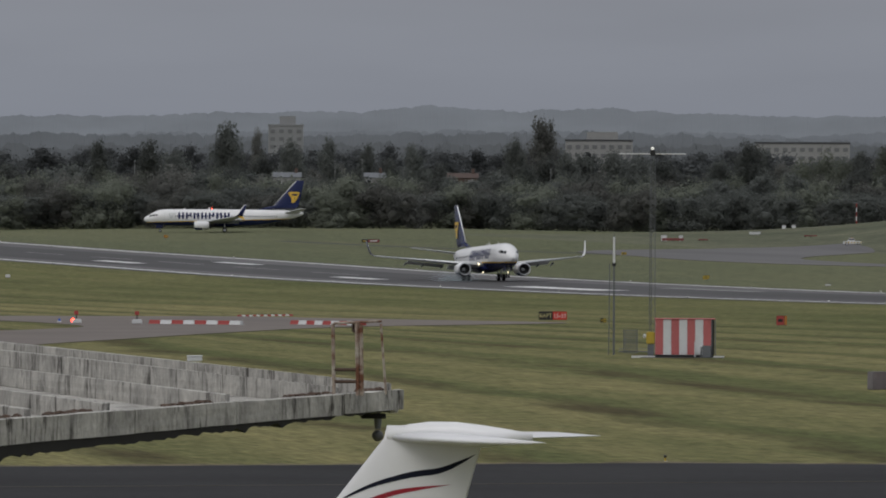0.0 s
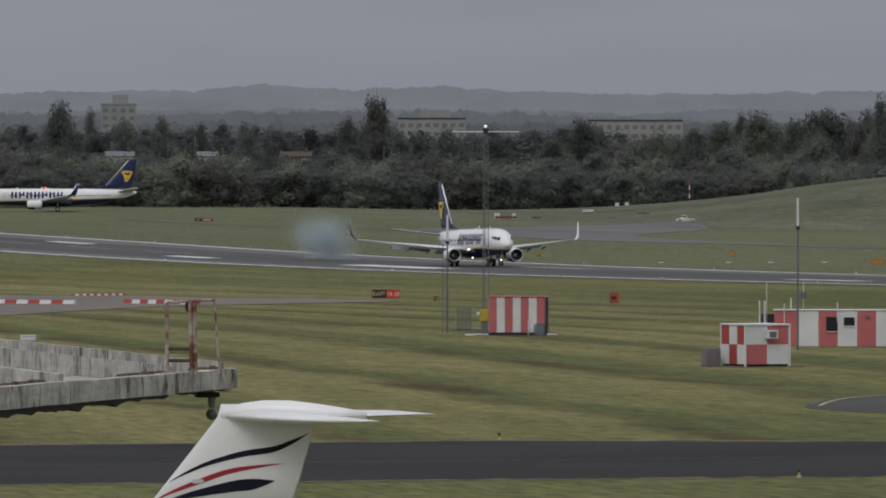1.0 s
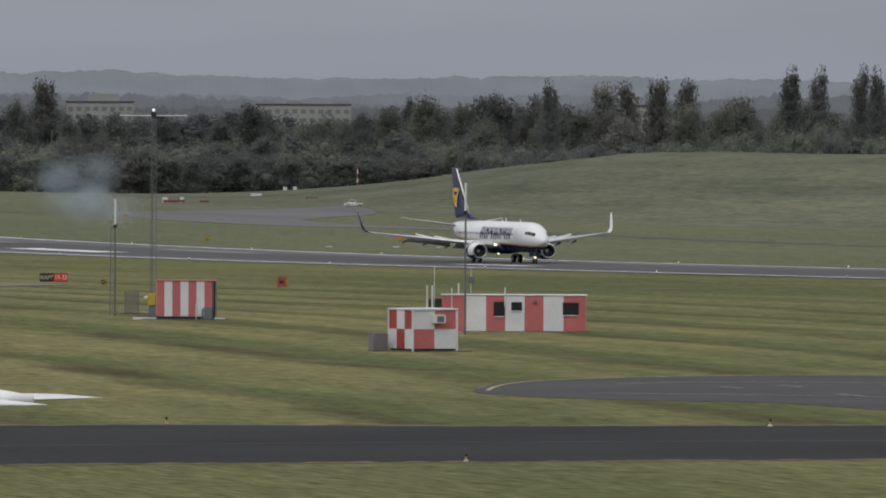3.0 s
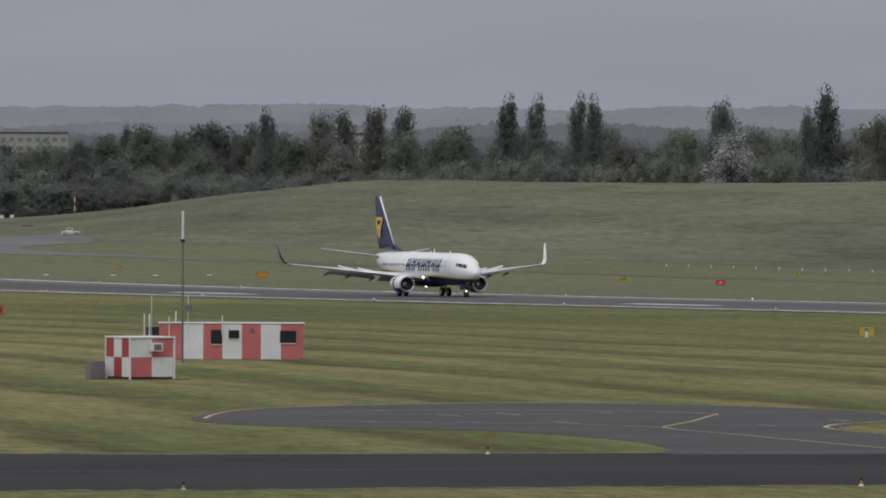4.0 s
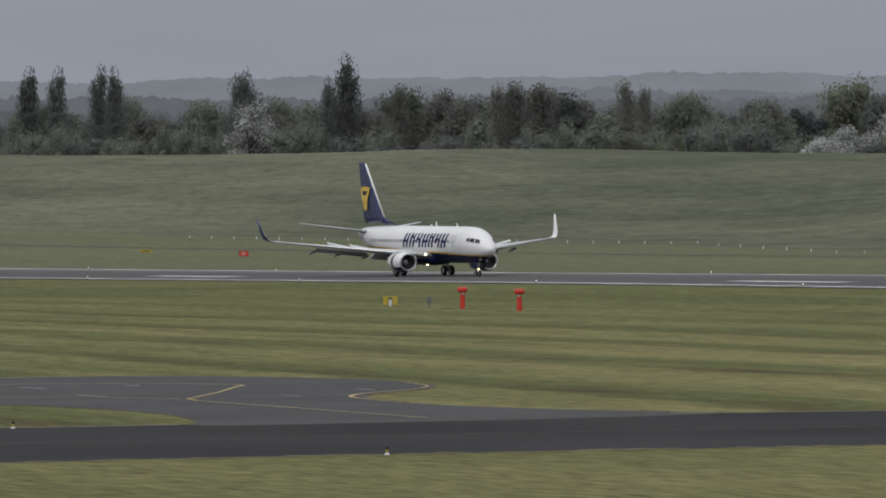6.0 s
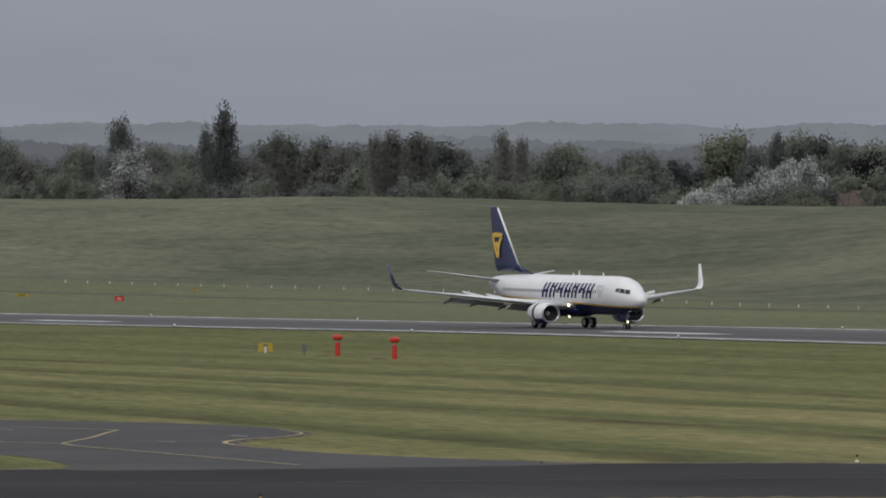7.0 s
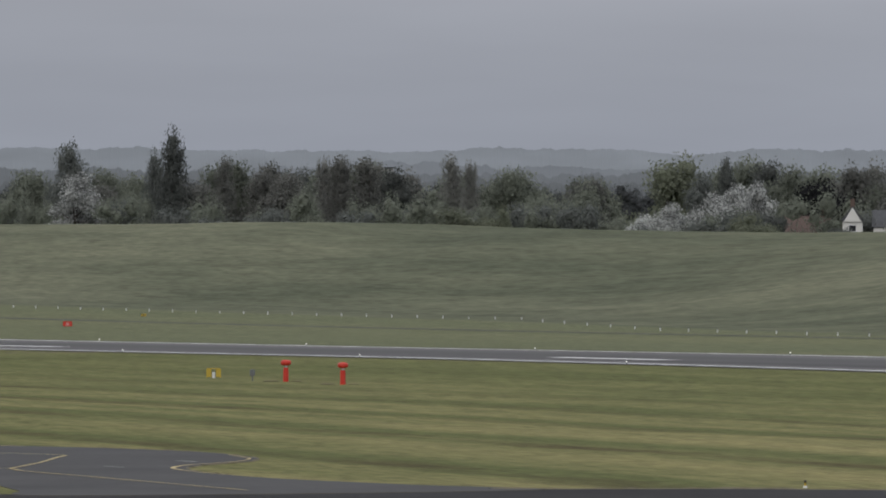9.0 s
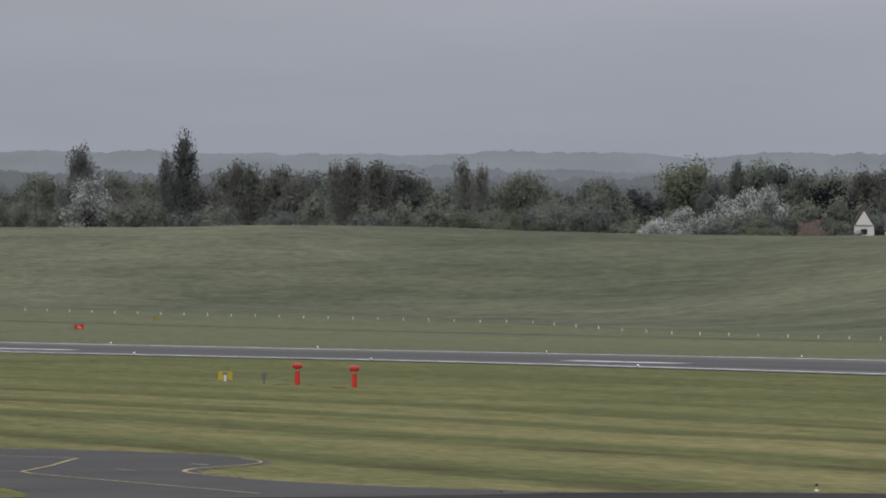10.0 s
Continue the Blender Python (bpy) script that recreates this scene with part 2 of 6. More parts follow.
def loft(bm, rings, closed=True, caps=True):
    vs = [[bm.verts.new(p) for p in ring] for ring in rings]
    n = len(vs[0])
    for a, b in zip(vs, vs[1:]):
        for k in range(n if closed else n - 1):
            bm.faces.new((a[k], a[(k + 1) % n], b[(k + 1) % n], b[k]))
    if caps and closed:
        bm.faces.new(vs[0][::-1])
        bm.faces.new(vs[-1])
    return bm


def foil(x_le, chord, y, z, thick=0.11, n=9, axis="y"):
    """A closed wing section, leading edge at x_le, running back to x_le - chord."""
    up, low = [], []
    for k in range(n):
        c = (1 - math.cos(math.pi * k / (n - 1))) / 2
        t = 5 * thick * chord * (0.2969 * c ** 0.5 - 0.126 * c - 0.3516 * c * c + 0.2843 * c ** 3 - 0.1 * c ** 4)
        up.append((c, t))
        low.append((c, -t * 0.8))
    pts = up + low[-2:0:-1]
    if axis == "y":
        return [Vector((x_le - c * chord, y, z + t)) for c, t in pts]
    return [Vector((x_le - c * chord, y + t, z)) for c, t in pts]


def ball(bm, c, r, n=10, sx=1.0, sy=1.0, sz=1.0):
    q = bmesh.ops.create_uvsphere(bm, u_segments=n, v_segments=max(4, n // 2), radius=r)
    bmesh.ops.transform(bm, matrix=Matrix.LocRotScale(c, None, (sx, sy, sz)), verts=q["verts"])
    return bm


# ---- the lie of the land ----
AXIS = 420.8  # the y of the runway's centre line at x = -1100


def cubic(x):
    u = (x + 1050) / 300
    return 1.545 * u + 0.446 * u * u - 0.221 * u ** 3


def slope(x):
    return cubic(x + 0.5) - cubic(x - 0.5)


def step(a, b, v):
    s = min(1.0, max(0.0, (v - a) / (b - a)))
    return s * s * (3 - 2 * s)


def runway_z(x):
    if x > -850:
        return cubic(-850) + slope(-850) * 150 * (1 - math.exp(-(x + 850) / 150))
    if x < -1500:
        return cubic(-1500) + slope(-1500) * 200 * (math.exp((x + 1500) / 200) - 1)
    return cubic(x)


def axis_y(x):
    """The runway's centre line, not quite parallel to the x axis."""
    return AXIS - 0.008 * (x + 1100)


def crown(x):
    """How far the runway's own profile lies above the grass beside it."""
    at, up = (-1900, -1700, -1500, -1350, -1200, -1050, -900, -750), (2.7, 1.2, 0.36, 0.10, 0.04, 0.24, 0.39, 0.56)
    return sum(float(np.interp(x + d, at, up)) for d in (-80, -40, 0, 40, 80)) / 5


def land(x, y):
    z = runway_z(x) - 2.0 * step(-335, -305, x)
    v = y - axis_y(x)
    z += crown(x) * step(-80, -34, v) * (1 - step(34, 105, v))
    z += 1.8 * step(-1850, -2200, x) * step(470, 640, y)
    crest = 14.5 * step(-2200, -1800, x) + 0.6 * step(-1750, -1500, x)
    foot = 640 - 55 * step(-1350, -1000, x) + 25 * step(-1800, -2050, x)
    rise = step(foot, foot + 75, y)
    fall = 1 - 0.7 * step(foot + 95, foot + 190, y)
    z += (crest - 1.0) * max(0, rise) * fall * (0.97 + 0.05 * noise.noise((x * 0.012, y * 0.02, 0)))
    z += 0.55 * rise * noise.noise((x * 0.03, y * 0.03, 5.0)) * step(-2000, -1900, x)
    return z


def sheet(name, xs, ys, material, label, raise_by=0.0, keep=None):
    bm = bmesh.new()
    grid = [[bm.verts.new((x, y, land(x, y) + raise_by)) for y in ys] for x in xs]
    for i in range(len(xs) - 1):
        for j in range(len(ys) - 1):
            f = bm.faces.new((grid[i][j], grid[i + 1][j], grid[i + 1][j + 1], grid[i][j + 1]))
            f.smooth = True
            if len(material) > 1 and ys[j] > 630 - 50 * step(-1350, -1000, xs[i]) and xs[i] > -2110:
                f.material_index = 1
    return tagged(link(name, bm, material), label, kind="structure")


XS = [-4990, -4500, -4000, -3500, -3000, -2750] + list(range(-2500, -300, 10)) + list(range(-300, 301, 60))
YS = [-600, -300, -100] + list(range(0, 340, 20)) + list(range(340, 530, 10)) + list(range(530, 600, 20)) + list(range(600, 800, 5)) + [820, 850, 900, 1000, 1300, 1700, 2200, 2700]
sheet("ground", XS, YS, (M_GRASS, M_MOUND), "mown striped airfield grass with a broad grassy mound")


def strip(name, x0, x1, y0, y1, material, label, lift, parent=None):
    """A flat band along the runway that follows its gentle profile."""
    bm = bmesh.new()
    xs = [x0] + [x for x in XS if x0 < x < x1] + [x1]
    a = [(bm.verts.new((x, y0, land(x, y0) + lift)), bm.verts.new((x, y1, land(x, y1) + lift))) for x in xs]
    for p, q in zip(a, a[1:]):
        bm.faces.new((p[0], q[0], q[1], p[1]))
    return tagged(link(name, bm, material, parent), label, kind="structure")




def lane(name, x0, x1, v0, v1, material, label, lift):
    """A band along the runway, v metres to the far side of its centre line."""
    bm = bmesh.new()
    xs = [x0] + [x for x in XS if x0 < x < x1] + [x1]
    vs = [v0 + (v1 - v0) * k / 4 for k in range(5)]
    rows = [[bm.verts.new((x, axis_y(x) + v, land(x, axis_y(x) + v) + lift)) for v in vs] for x in xs]
    for p, q in zip(rows, rows[1:]):
        for k in range(4):
            bm.faces.new((p[k], q[k], q[k + 1], p[k + 1]))
    return tagged(link(name, bm, material), label, kind="structure")


lane("runway", -2500, 300, -26.5, 26.5, M_RUNWAY, "grey asphalt runway with worn white markings", 0.06)
lane("runway_wear", -1900, -300, -16, 13, M_RUBBER, "dark rubber-stained band along the runway", 0.075)
for v in (-23.4, 23.4):
    lane("runway_edge_line", -2500, 300, v - 0.75, v + 0.75, M_LINE, "worn white runway edge line", 0.09)
for x0, x1, w in ((-1582, -1553, 1.5), (-1426, -1400, 1.5), (-1324, -1278, 2.8), (-1127, -1098, 1.5), (-972, -947, 1.5), (-820, -795, 1.5)):
    lane("touchdown_marking", x0, x1, -8.7 - w, -8.7 + w, M_LINE, "worn white touchdown bar", 0.105)
lane("touchdown_marking", -1730, -1660, 19.5, 22.0, M_SCUFF, "worn pale patch beside the edge line", 0.105)
for x0, x1, w in ((-1568, -1541, 1.4), (-1412, -1386, 1.0), (-1310, -1264, 1.6)):
    lane("touchdown_marking", x0, x1, 9.5 - w, 9.5 + w, M_LINE if x0 < -1500 else M_SCUFF, "worn white touchdown bar", 0.105)
for k in range(9):
    x = -1872 + 50 * k
    lane("centre_line", x, x + 29, -0.45, 0.45, M_SCUFF, "faint runway centre line dash", 0.105)
strip("perimeter_track", -2000, -300, 566, 570, M_TAXI_OLD, "narrow dark asphalt perimeter track", 0.03)


def plate(name, outline, material, label, lift):
    """A flat pavement with a closed outline."""
    bm = bmesh.new()
    top = [bm.verts.new((x, y, land(x, y) + lift)) for x, y in outline]
    low = [bm.verts.new((x, y, land(x, y) - 0.4)) for x, y in outline]
    bm.faces.new(top)
    bmesh.ops.triangulate(bm, faces=bm.faces)
    for i in range(len(top)):  # the edge of the pavement, in the soil
        bm.faces.new((top[i - 1], low[i - 1], low[i], top[i])).material_index = 1
    ob = tagged(link(name, bm, material), label, kind="structure")
    ob.data.materials.append(M_EDGE)
    return ob


def rounded(points, n=6):
    """A closed Catmull-Rom curve through the points."""
    out = []
    k = len(points)
    for i in range(k):
        p = [Vector(points[(i + j - 1) % k]) for j in range(4)]
        for s in range(n):
            t = s / n
            out.append(0.5 * (2 * p[1] + (p[2] - p[0]) * t + (2 * p[0] - 5 * p[1] + 4 * p[2] - p[3]) * t * t + (3 * p[1] - p[0] - 3 * p[2] + p[3]) * t ** 3))
    return [tuple(v) for v in out]


plate("taxiway", [(-444, 0), (-443.5, 147), (-438, 160), (-434, 187), (-433.5, 209), (-430, 225), (-424, 233), (-395, 300), (-350, 400), (-300, 400), (-345, 300), (-383, 201), (-388, 175), (-391, 127), (-391, 0)], M_TAXI, "dark asphalt taxiway with crumbling edges", 0.02)
PAD = rounded([(-499, 183.5), (-517, 193), (-526, 205), (-528, 215), (-524, 223), (-509, 228.5), (-495, 227), (-487, 223.5), (-479, 216.5), (-470, 212),
               (-456, 210), (-442, 212), (-431, 214), (-431, 187), (-440, 188.5), (-453, 191.8), (-470, 192), (-477, 188.5), (-483, 183.5), (-491, 182)])
plate("taxiway_pad", PAD, M_TAXI_OLD, "greyer asphalt holding area with faded yellow lines", 0.04)


# ---- aircraft ----
def livery():
    """White above, navy belly, a thin golden line between, by height on the body."""
    m = bpy.data.materials.new("two_tone_fuselage_paint")
    m.use_nodes = True
    n, l = m.node_tree.nodes, m.node_tree.links
    b = n["Principled BSDF"]
    b.inputs["Roughness"].default_value = 0.27
    co, sep, ramp = n.new("ShaderNodeTexCoord"), n.new("ShaderNodeSeparateXYZ"), n.new("ShaderNodeValToRGB")
    l.new(co.outputs["Object"], sep.inputs[0])
    lean = n.new("ShaderNodeMath")  # the line climbs a little towards the tail
    lean.operation = "MULTIPLY_ADD"
    l.new(sep.outputs["X"], lean.inputs[0])
    lean.inputs[1].default_value = 0.026
    l.new(sep.outputs["Z"], lean.inputs[2])
    mr = n.new("ShaderNodeMapRange")
    mr.inputs["From Min"].default_value, mr.inputs["From Max"].default_value = 0.0, 10.0
    l.new(lean.outputs[0], mr.inputs[0])
    l.new(mr.outputs[0], ramp.inputs[0])
    r = ramp.color_ramp
    r.interpolation = "CONSTANT"
    r.elements[0].position, r.elements[0].color = 0.0, (0.012, 0.020, 0.085, 1)
    r.elements[1].position, r.elements[1].color = 0.292, (0.80, 0.80, 0.81, 1)
    e = r.elements.new(0.276)
    e.color = (0.72, 0.46, 0.06, 1)
    t = n.new("ShaderNodeTexNoise")
    t.inputs["Scale"].default_value, t.inputs["Detail"].default_value = 0.5, 6
    l.new(co.outputs["Object"], t.inputs["Vector"])
    k = n.new("ShaderNodeMapRange")
    k.inputs["From Min"].default_value, k.inputs["From Max"].default_value = 0.3, 0.7
    k.inputs["To Min"].default_value, k.inputs["To Max"].default_value = 0.95, 1.03
    l.new(t.outputs[0], k.inputs[0])
    s = n.new("ShaderNodeVectorMath")
    s.operation = "SCALE"
    l.new(ramp.outputs[0], s.inputs[0])
    l.new(k.outputs[0], s.inputs["Scale"])
    l.new(s.outputs[0], b.inputs["Base Color"])
    return m


M_BODY = livery()
NOSE = 19.6  # the nose lies this far ahead of the main wheels
HULL = [(0.0, 3.02, 0.03, 0.03), (0.12, 3.03, 0.30, 0.28), (0.4, 3.05, 0.58, 0.54), (0.9, 3.10, 0.90, 0.86), (1.6, 3.18, 1.20, 1.18), (2.3, 3.30, 1.43, 1.45),
        (3.1, 3.42, 1.62, 1.72), (4.2, 3.50, 1.78, 1.92), (5.6, 3.52, 1.86, 2.00), (7.5, 3.52, 1.88, 2.01), (13, 3.52, 1.88, 2.01), (19, 3.52, 1.88, 2.01), (25, 3.53, 1.88, 2.0),
        (28, 3.62, 1.82, 1.89), (31, 3.83, 1.58, 1.64), (34, 4.12, 1.18, 1.28), (36.5, 4.38, 0.75, 0.88), (38.0, 4.55, 0.40, 0.50), (38.7, 4.62, 0.17, 0.22)]


def hull_at(s):
    for a, b in zip(HULL, HULL[1:]):
        if a[0] <= s <= b[0]:
            k = (s - a[0]) / (b[0] - a[0])
            return [a[i] + (b[i] - a[i]) * k for i in (1, 2, 3)]
    return HULL[-1][1:]


def skin(s, z, side, off=0.02):
    """The point of the body's side at s metres behind the nose and at height z."""
    zc, ry, rz = hull_at(s)
    k = max(-0.98, min(0.98, (z - zc) / rz))
    return Vector((NOSE - s, side * (ry * math.sqrt(1 - k * k) + off), z))


def patch(bm, corners, side, n=6, off=0.02):
    """A four-sided shape laid on the body: corners (s, z) in order round it."""
    a, b, c, d = corners
    rows = []
    for i in range(n + 1):
        t = i / n
        rows.append([skin(a[0] + (d[0] - a[0]) * t, a[1] + (d[1] - a[1]) * t, side, off), skin(b[0] + (c[0] - b[0]) * t, b[1] + (c[1] - b[1]) * t, side, off)])
    vs = [[bm.verts.new(p) for p in r] for r in rows]
    for p, q in zip(vs, vs[1:]):
        bm.faces.new((p[0], p[1], q[1], q[0]))
    return bm


def emblem(bm, place):
    """A plain curved figure: a rounded head, a bowed back and a hollow wedge; place(u, v) puts a unit square point on the surface."""
    def band(path, width):
        vs = [[bm.verts.new(place(u - w / 2, v)), bm.verts.new(place(u + w / 2, v))] for (u, v), w in zip(path, width)]
        for p, q in zip(vs, vs[1:]):
            bm.faces.new((p[0], p[1], q[1], q[0]))
    ts = [k / 12 for k in range(13)]
    band([(0.16 + 0.55 * t + 0.10 * math.sin(math.pi * t), 0.80 - 0.80 * t ** 1.2) for t in ts], [0.26 - 0.06 * t for t in ts])
    band([(0.98 - 0.22 * t * t, 0.92 - 0.92 * t) for t in ts], [0.14 + 0.06 * t for t in ts])
    band([(0.52, v) for v in (0.98, 0.93, 0.86, 0.80)], [0.55, 1.0, 0.96, 0.5])
    band([(0.70, v) for v in (0.62, 0.50, 0.36)], [0.30, 0.26, 0.12])
    return bm


def wing(side, root, kink, tip):
    bm = bmesh.new()
    loft(bm, [foil(NOSE - s, c, side * y, z, th) for s, c, y, z, th in (root, kink, tip)])
    return bm


def wheel_pair(parent, x, y, r, gap, width):
    for k in (-1, 1):
        bm = bmesh.new()
        yy = y + k * gap / 2
        prof = [(0.62 * r, -width / 2), (0.9 * r, -width / 2), (r, -width * 0.28), (r, width * 0.28), (0.9 * r, width / 2), (0.62 * r, width / 2)]
        loft(bm, [[Vector((x + rr * math.cos(a), yy + w, r + rr * math.sin(a))) for rr, w in prof] for a in [2 * math.pi * i / 20 for i in range(21)]], closed=False, caps=False)
        tyre = part("tyre", bm, M_TYRE, parent, "black rubber tyre", True)
        bm = bmesh.new()
        rod(bm, (x, yy - width * 0.35, r), (x, yy + width * 0.35, r), 0.62 * r, n=16)
        part("rim", bm, M_ALU, tyre, "bare metal wheel rim")


def airliner(name, m, label, landing, tips):
    """A twin-jet airliner, 39.5 m long, on its wheels. landing: flaps and brakes out, lights on. tips: 'blended' or 'split' winglets."""
    a = thing(name, m, label, "airliner")
    n = 32
    bm = bmesh.new()
    loft(bm, [[Vector((NOSE - s, ry * math.sin(2 * math.pi * k / n), zc + rz * math.cos(2 * math.pi * k / n))) for k in range(n)] for s, zc, ry, rz in HULL])
    body = part("fuselage", bm, M_BODY, a, "glossy white body with navy belly and golden line", True)
    # belly fairing between the wings
    bm = bmesh.new()
    loft(bm, [[Vector((NOSE - s, ry * math.sin(2 * math.pi * k / 20), 2.0 + rz * math.cos(2 * math.pi * k / 20))) for k in range(20)]
              for s, ry, rz in ((12.6, 0.3, 0.15), (13.6, 1.5, 0.6), (15.5, 2.05, 0.82), (20.5, 2.05, 0.82), (22.5, 1.5, 0.6), (24, 0.3, 0.2))])
    part("belly_fairing", bm, M_NAVY, a, "navy wing root fairing", True)
    # cockpit glazing
    for side in (-1, 1):
        for corners in (((1.25, 3.70), (1.92, 3.76), (2.12, 4.20), (1.58, 4.14)), ((2.0, 3.78), (2.72, 3.86), (2.82, 4.30), (2.2, 4.23)), ((2.8, 3.88), (3.45, 3.98), (3.4, 4.30), (2.9, 4.31))):
            bm = bmesh.new()
            patch(bm, corners, side, 4, 0.015)
            part("cockpit_window", bm, M_GLASS, body, "dark cockpit window")
    # cabin windows, in two rows of small dark panes
    for side in (-1, 1):
        bm = bmesh.new()
        for k in range(48):
            s = 7.6 + k * 0.52
            patch(bm, [(s, 3.72), (s + 0.24, 3.72), (s + 0.24, 4.05), (s, 4.05)], side, 1, 0.012)
        tagged(part("cabin_windows", bm, M_GLASS, body, "row of small cabin windows"), kind="stuff")
    # doors drawn by their seams
    for side in (-1, 1):
        for s in (5.0, 32.2):
            bm = bmesh.new()
            for c in ([(s, 2.9), (s + 0.05, 2.9), (s + 0.05, 4.7), (s, 4.7)], [(s + 0.85, 2.9), (s + 0.9, 2.9), (s + 0.9, 4.7), (s + 0.85, 4.7)]):
                patch(bm, c, side, 5, 0.012)
            part("door_seam", bm, M_GREYP, body, "thin grey door outline")
    # the big title, as slanted navy blocks, and the golden emblem beside it
    for side in (-1, 1):
        for k in range(7):
            s = 8.3 + k * 1.84
            lean = 0.38 if side < 0 else 0.0
            bm = bmesh.new()
            for u, w, z0, z1 in ((0.08, 0.46, 3.2, 4.75), (1.0, 0.46, 3.2 + 0.5 * (k % 3 == 1), 4.75), (0.10, 1.32, 3.78 + 0.22 * (k % 3), 4.02 + 0.22 * (k % 3))):
                sa, sb = s + u + lean * (4.75 - z0) / 1.55, s + u + lean * (4.75 - z1) / 1.55
                patch(bm, [(sa, z0), (sa + w, z0), (sb + w, z1), (sb, z1)], side, 6, 0.03)
            part("title_block", bm, M_TITLE, body, "slanted navy bars of the title")
        bm = bmesh.new()
        emblem(bm, lambda u, v, q=side: skin(7.9 - 1.7 * u, 3.3 + 1.35 * v, q, 0.03))
        part("nose_emblem", bm, M_GREYP, body, "pale curved emblem")
    # antennas
    for s, h in ((9.5, 0.35), (15.5, 0.5), (17.0, 0.22)):
        bm = bmesh.new()
        loft(bm, [foil(NOSE - s, 0.5, 0, 5.5, 0.08, axis="z"), foil(NOSE - s - 0.25, 0.25, 0, 5.52 + h, 0.08, axis="z")])
        part("antenna", bm, M_WHITE, body, "small white blade antenna")
    # wings
    for side in (-1, 1):
        bm = wing(side, (13.2, 8.6, 1.2, 2.35, 0.14), (16.0, 5.4, 5.4, 2.72, 0.12), (22.0, 1.75, 16.7, 3.92, 0.10))
        w = part("wing", bm, M_GREYP, a, "light grey swept wing", True)
        bm = bmesh.new()
        loft(bm, [foil(NOSE - s + 0.12, 0.28, side * y, z, 0.9) for s, y, z in ((14.3, 2.4, 2.42), (16.0, 5.4, 2.70), (22.0, 16.7, 3.91))])
        part("leading_edge", bm, M_ALU, w, "bright bare metal leading edge slat", True)
        # winglet
        bm = bmesh.new()
        secs = []
        up = [(16.7, 3.92, 22.0, 1.75), (17.1, 4.02, 22.3, 1.55), (17.45, 4.3, 22.7, 1.35), (17.65, 4.8, 23.1, 1.15), (17.95, 6.6, 24.3, 0.55)]
        for y, z, s, c in up:
            tilt = min(1.0, (z - 3.9) / 0.9)
            ring = foil(NOSE - s, c, 0, 0, 0.09)
            secs.append([Vector((p.x, side * (y - p.z * tilt), z + p.z * (1 - tilt))) for p in ring])
        loft(bm, secs)
        bm.normal_update()
        bmesh.ops.recalc_face_normals(bm, faces=bm.faces)
        for f in bm.faces:
            if f.normal.y * side > 0.25:
                f.material_index = 1
        part("winglet", bm, (M_WHITE, M_NAVY), w, "tall winglet, navy outside and white inside", True)
        if tips == "split":
            bm = bmesh.new()
            loft(bm, [foil(NOSE - 22.6, 1.3, side * 17.1, 4.0, 0.09), foil(NOSE - 24.0, 0.5, side * 17.75, 3.2, 0.09)])
            part("lower_winglet", bm, M_GOLD, w, "short downward golden winglet", True)
        # flaps and their fairings
        drop = 20 if landing else 4
        for y0, y1, s0, s1, z0, z1, c in ((2.2, 5.2, 21.4, 21.35, 2.25, 2.5, 1.7), (6.0, 11.6, 21.5, 22.6, 2.58, 3.2, 1.25)):
            bm = bmesh.new()
            k = math.tan(radians(drop))
            rings = []
            for y, s, z in ((y0, s0, z0), (y1, s1, z1)):
                rings.append([Vector((p.x, p.y, p.z + (p.x - (NOSE - s)) * k)) for p in foil(NOSE - s, c, side * y, z, 0.10)])
            loft(bm, rings)
            part("flap", bm, M_GREYP, w, "lowered grey trailing edge flap", True)
        for y, s, z in ((6.6, 19.5, 2.55), (9.4, 20.6, 2.85), (12.0, 21.6, 3.12)):
            bm = bmesh.new()
            d = 0.45 if landing else 0.15
            loft(bm, [[Vector((NOSE - s - u * 2.4, side * y + r * math.sin(2 * math.pi * q / 8), z - 0.25 - d * u * u + r * 1.3 * math.cos(2 * math.pi * q / 8))) for q in range(8)]
                      for u, r in ((0, 0.04), (0.25, 0.15), (0.6, 0.13), (1.0, 0.03))])
            part("flap_fairing", bm, M_STEELG, w, "dark pointed flap track fairing", True)
        # spoilers
        for y0, y1, s0, s1, z0, z1 in ((6.4, 8.6, 19.6, 20.2, 3.03, 3.25), (8.8, 11.0, 20.25, 20.9, 3.26, 3.5)):
            bm = bmesh.new()
            dx, dz = s1 - s0, z1 - z0
            base = [Vector((0, 0, 0)), Vector((-dx, side * (y1 - y0), dz))]
            v = [bm.verts.new(p) for p in (base[0], base[1], base[1] + Vector((-0.45, 0, 0)), base[0] + Vector((-0.45, 0, 0)))]
            f = bm.faces.new(v)
            r = bmesh.ops.extrude_face_region(bm, geom=[f])
            bmesh.ops.translate(bm, vec=(0, 0, 0.05), verts=[g for g in r["geom"] if isinstance(g, bmesh.types.BMVert)])
            sp = part("spoiler", bm, M_GREYP, a, "grey hinged wing spoiler panel")
            sp.location = (NOSE - s0, side * y0, z0 - 0.12)
            if landing:
                SPOILERS.append((sp, sp.location.copy()))
        # engine
        ey, ez, es = side * 4.83, 1.62, 12.2
        def turned(profile, count=24):
            return [[Vector((NOSE - es - u, ey + r * math.cos(2 * math.pi * k / count), ez + r * math.sin(2 * math.pi * k / count) * 0.97)) for k in range(count)] for u, r in profile]
        eng = new("engine")
        eng.parent = a
        eng["label"] = "white turbofan engine with bright intake ring"
        bm = loft(bmesh.new(), turned([(0.10, 1.02), (0.5, 1.10), (1.2, 1.13), (2.0, 1.12)]), caps=False)
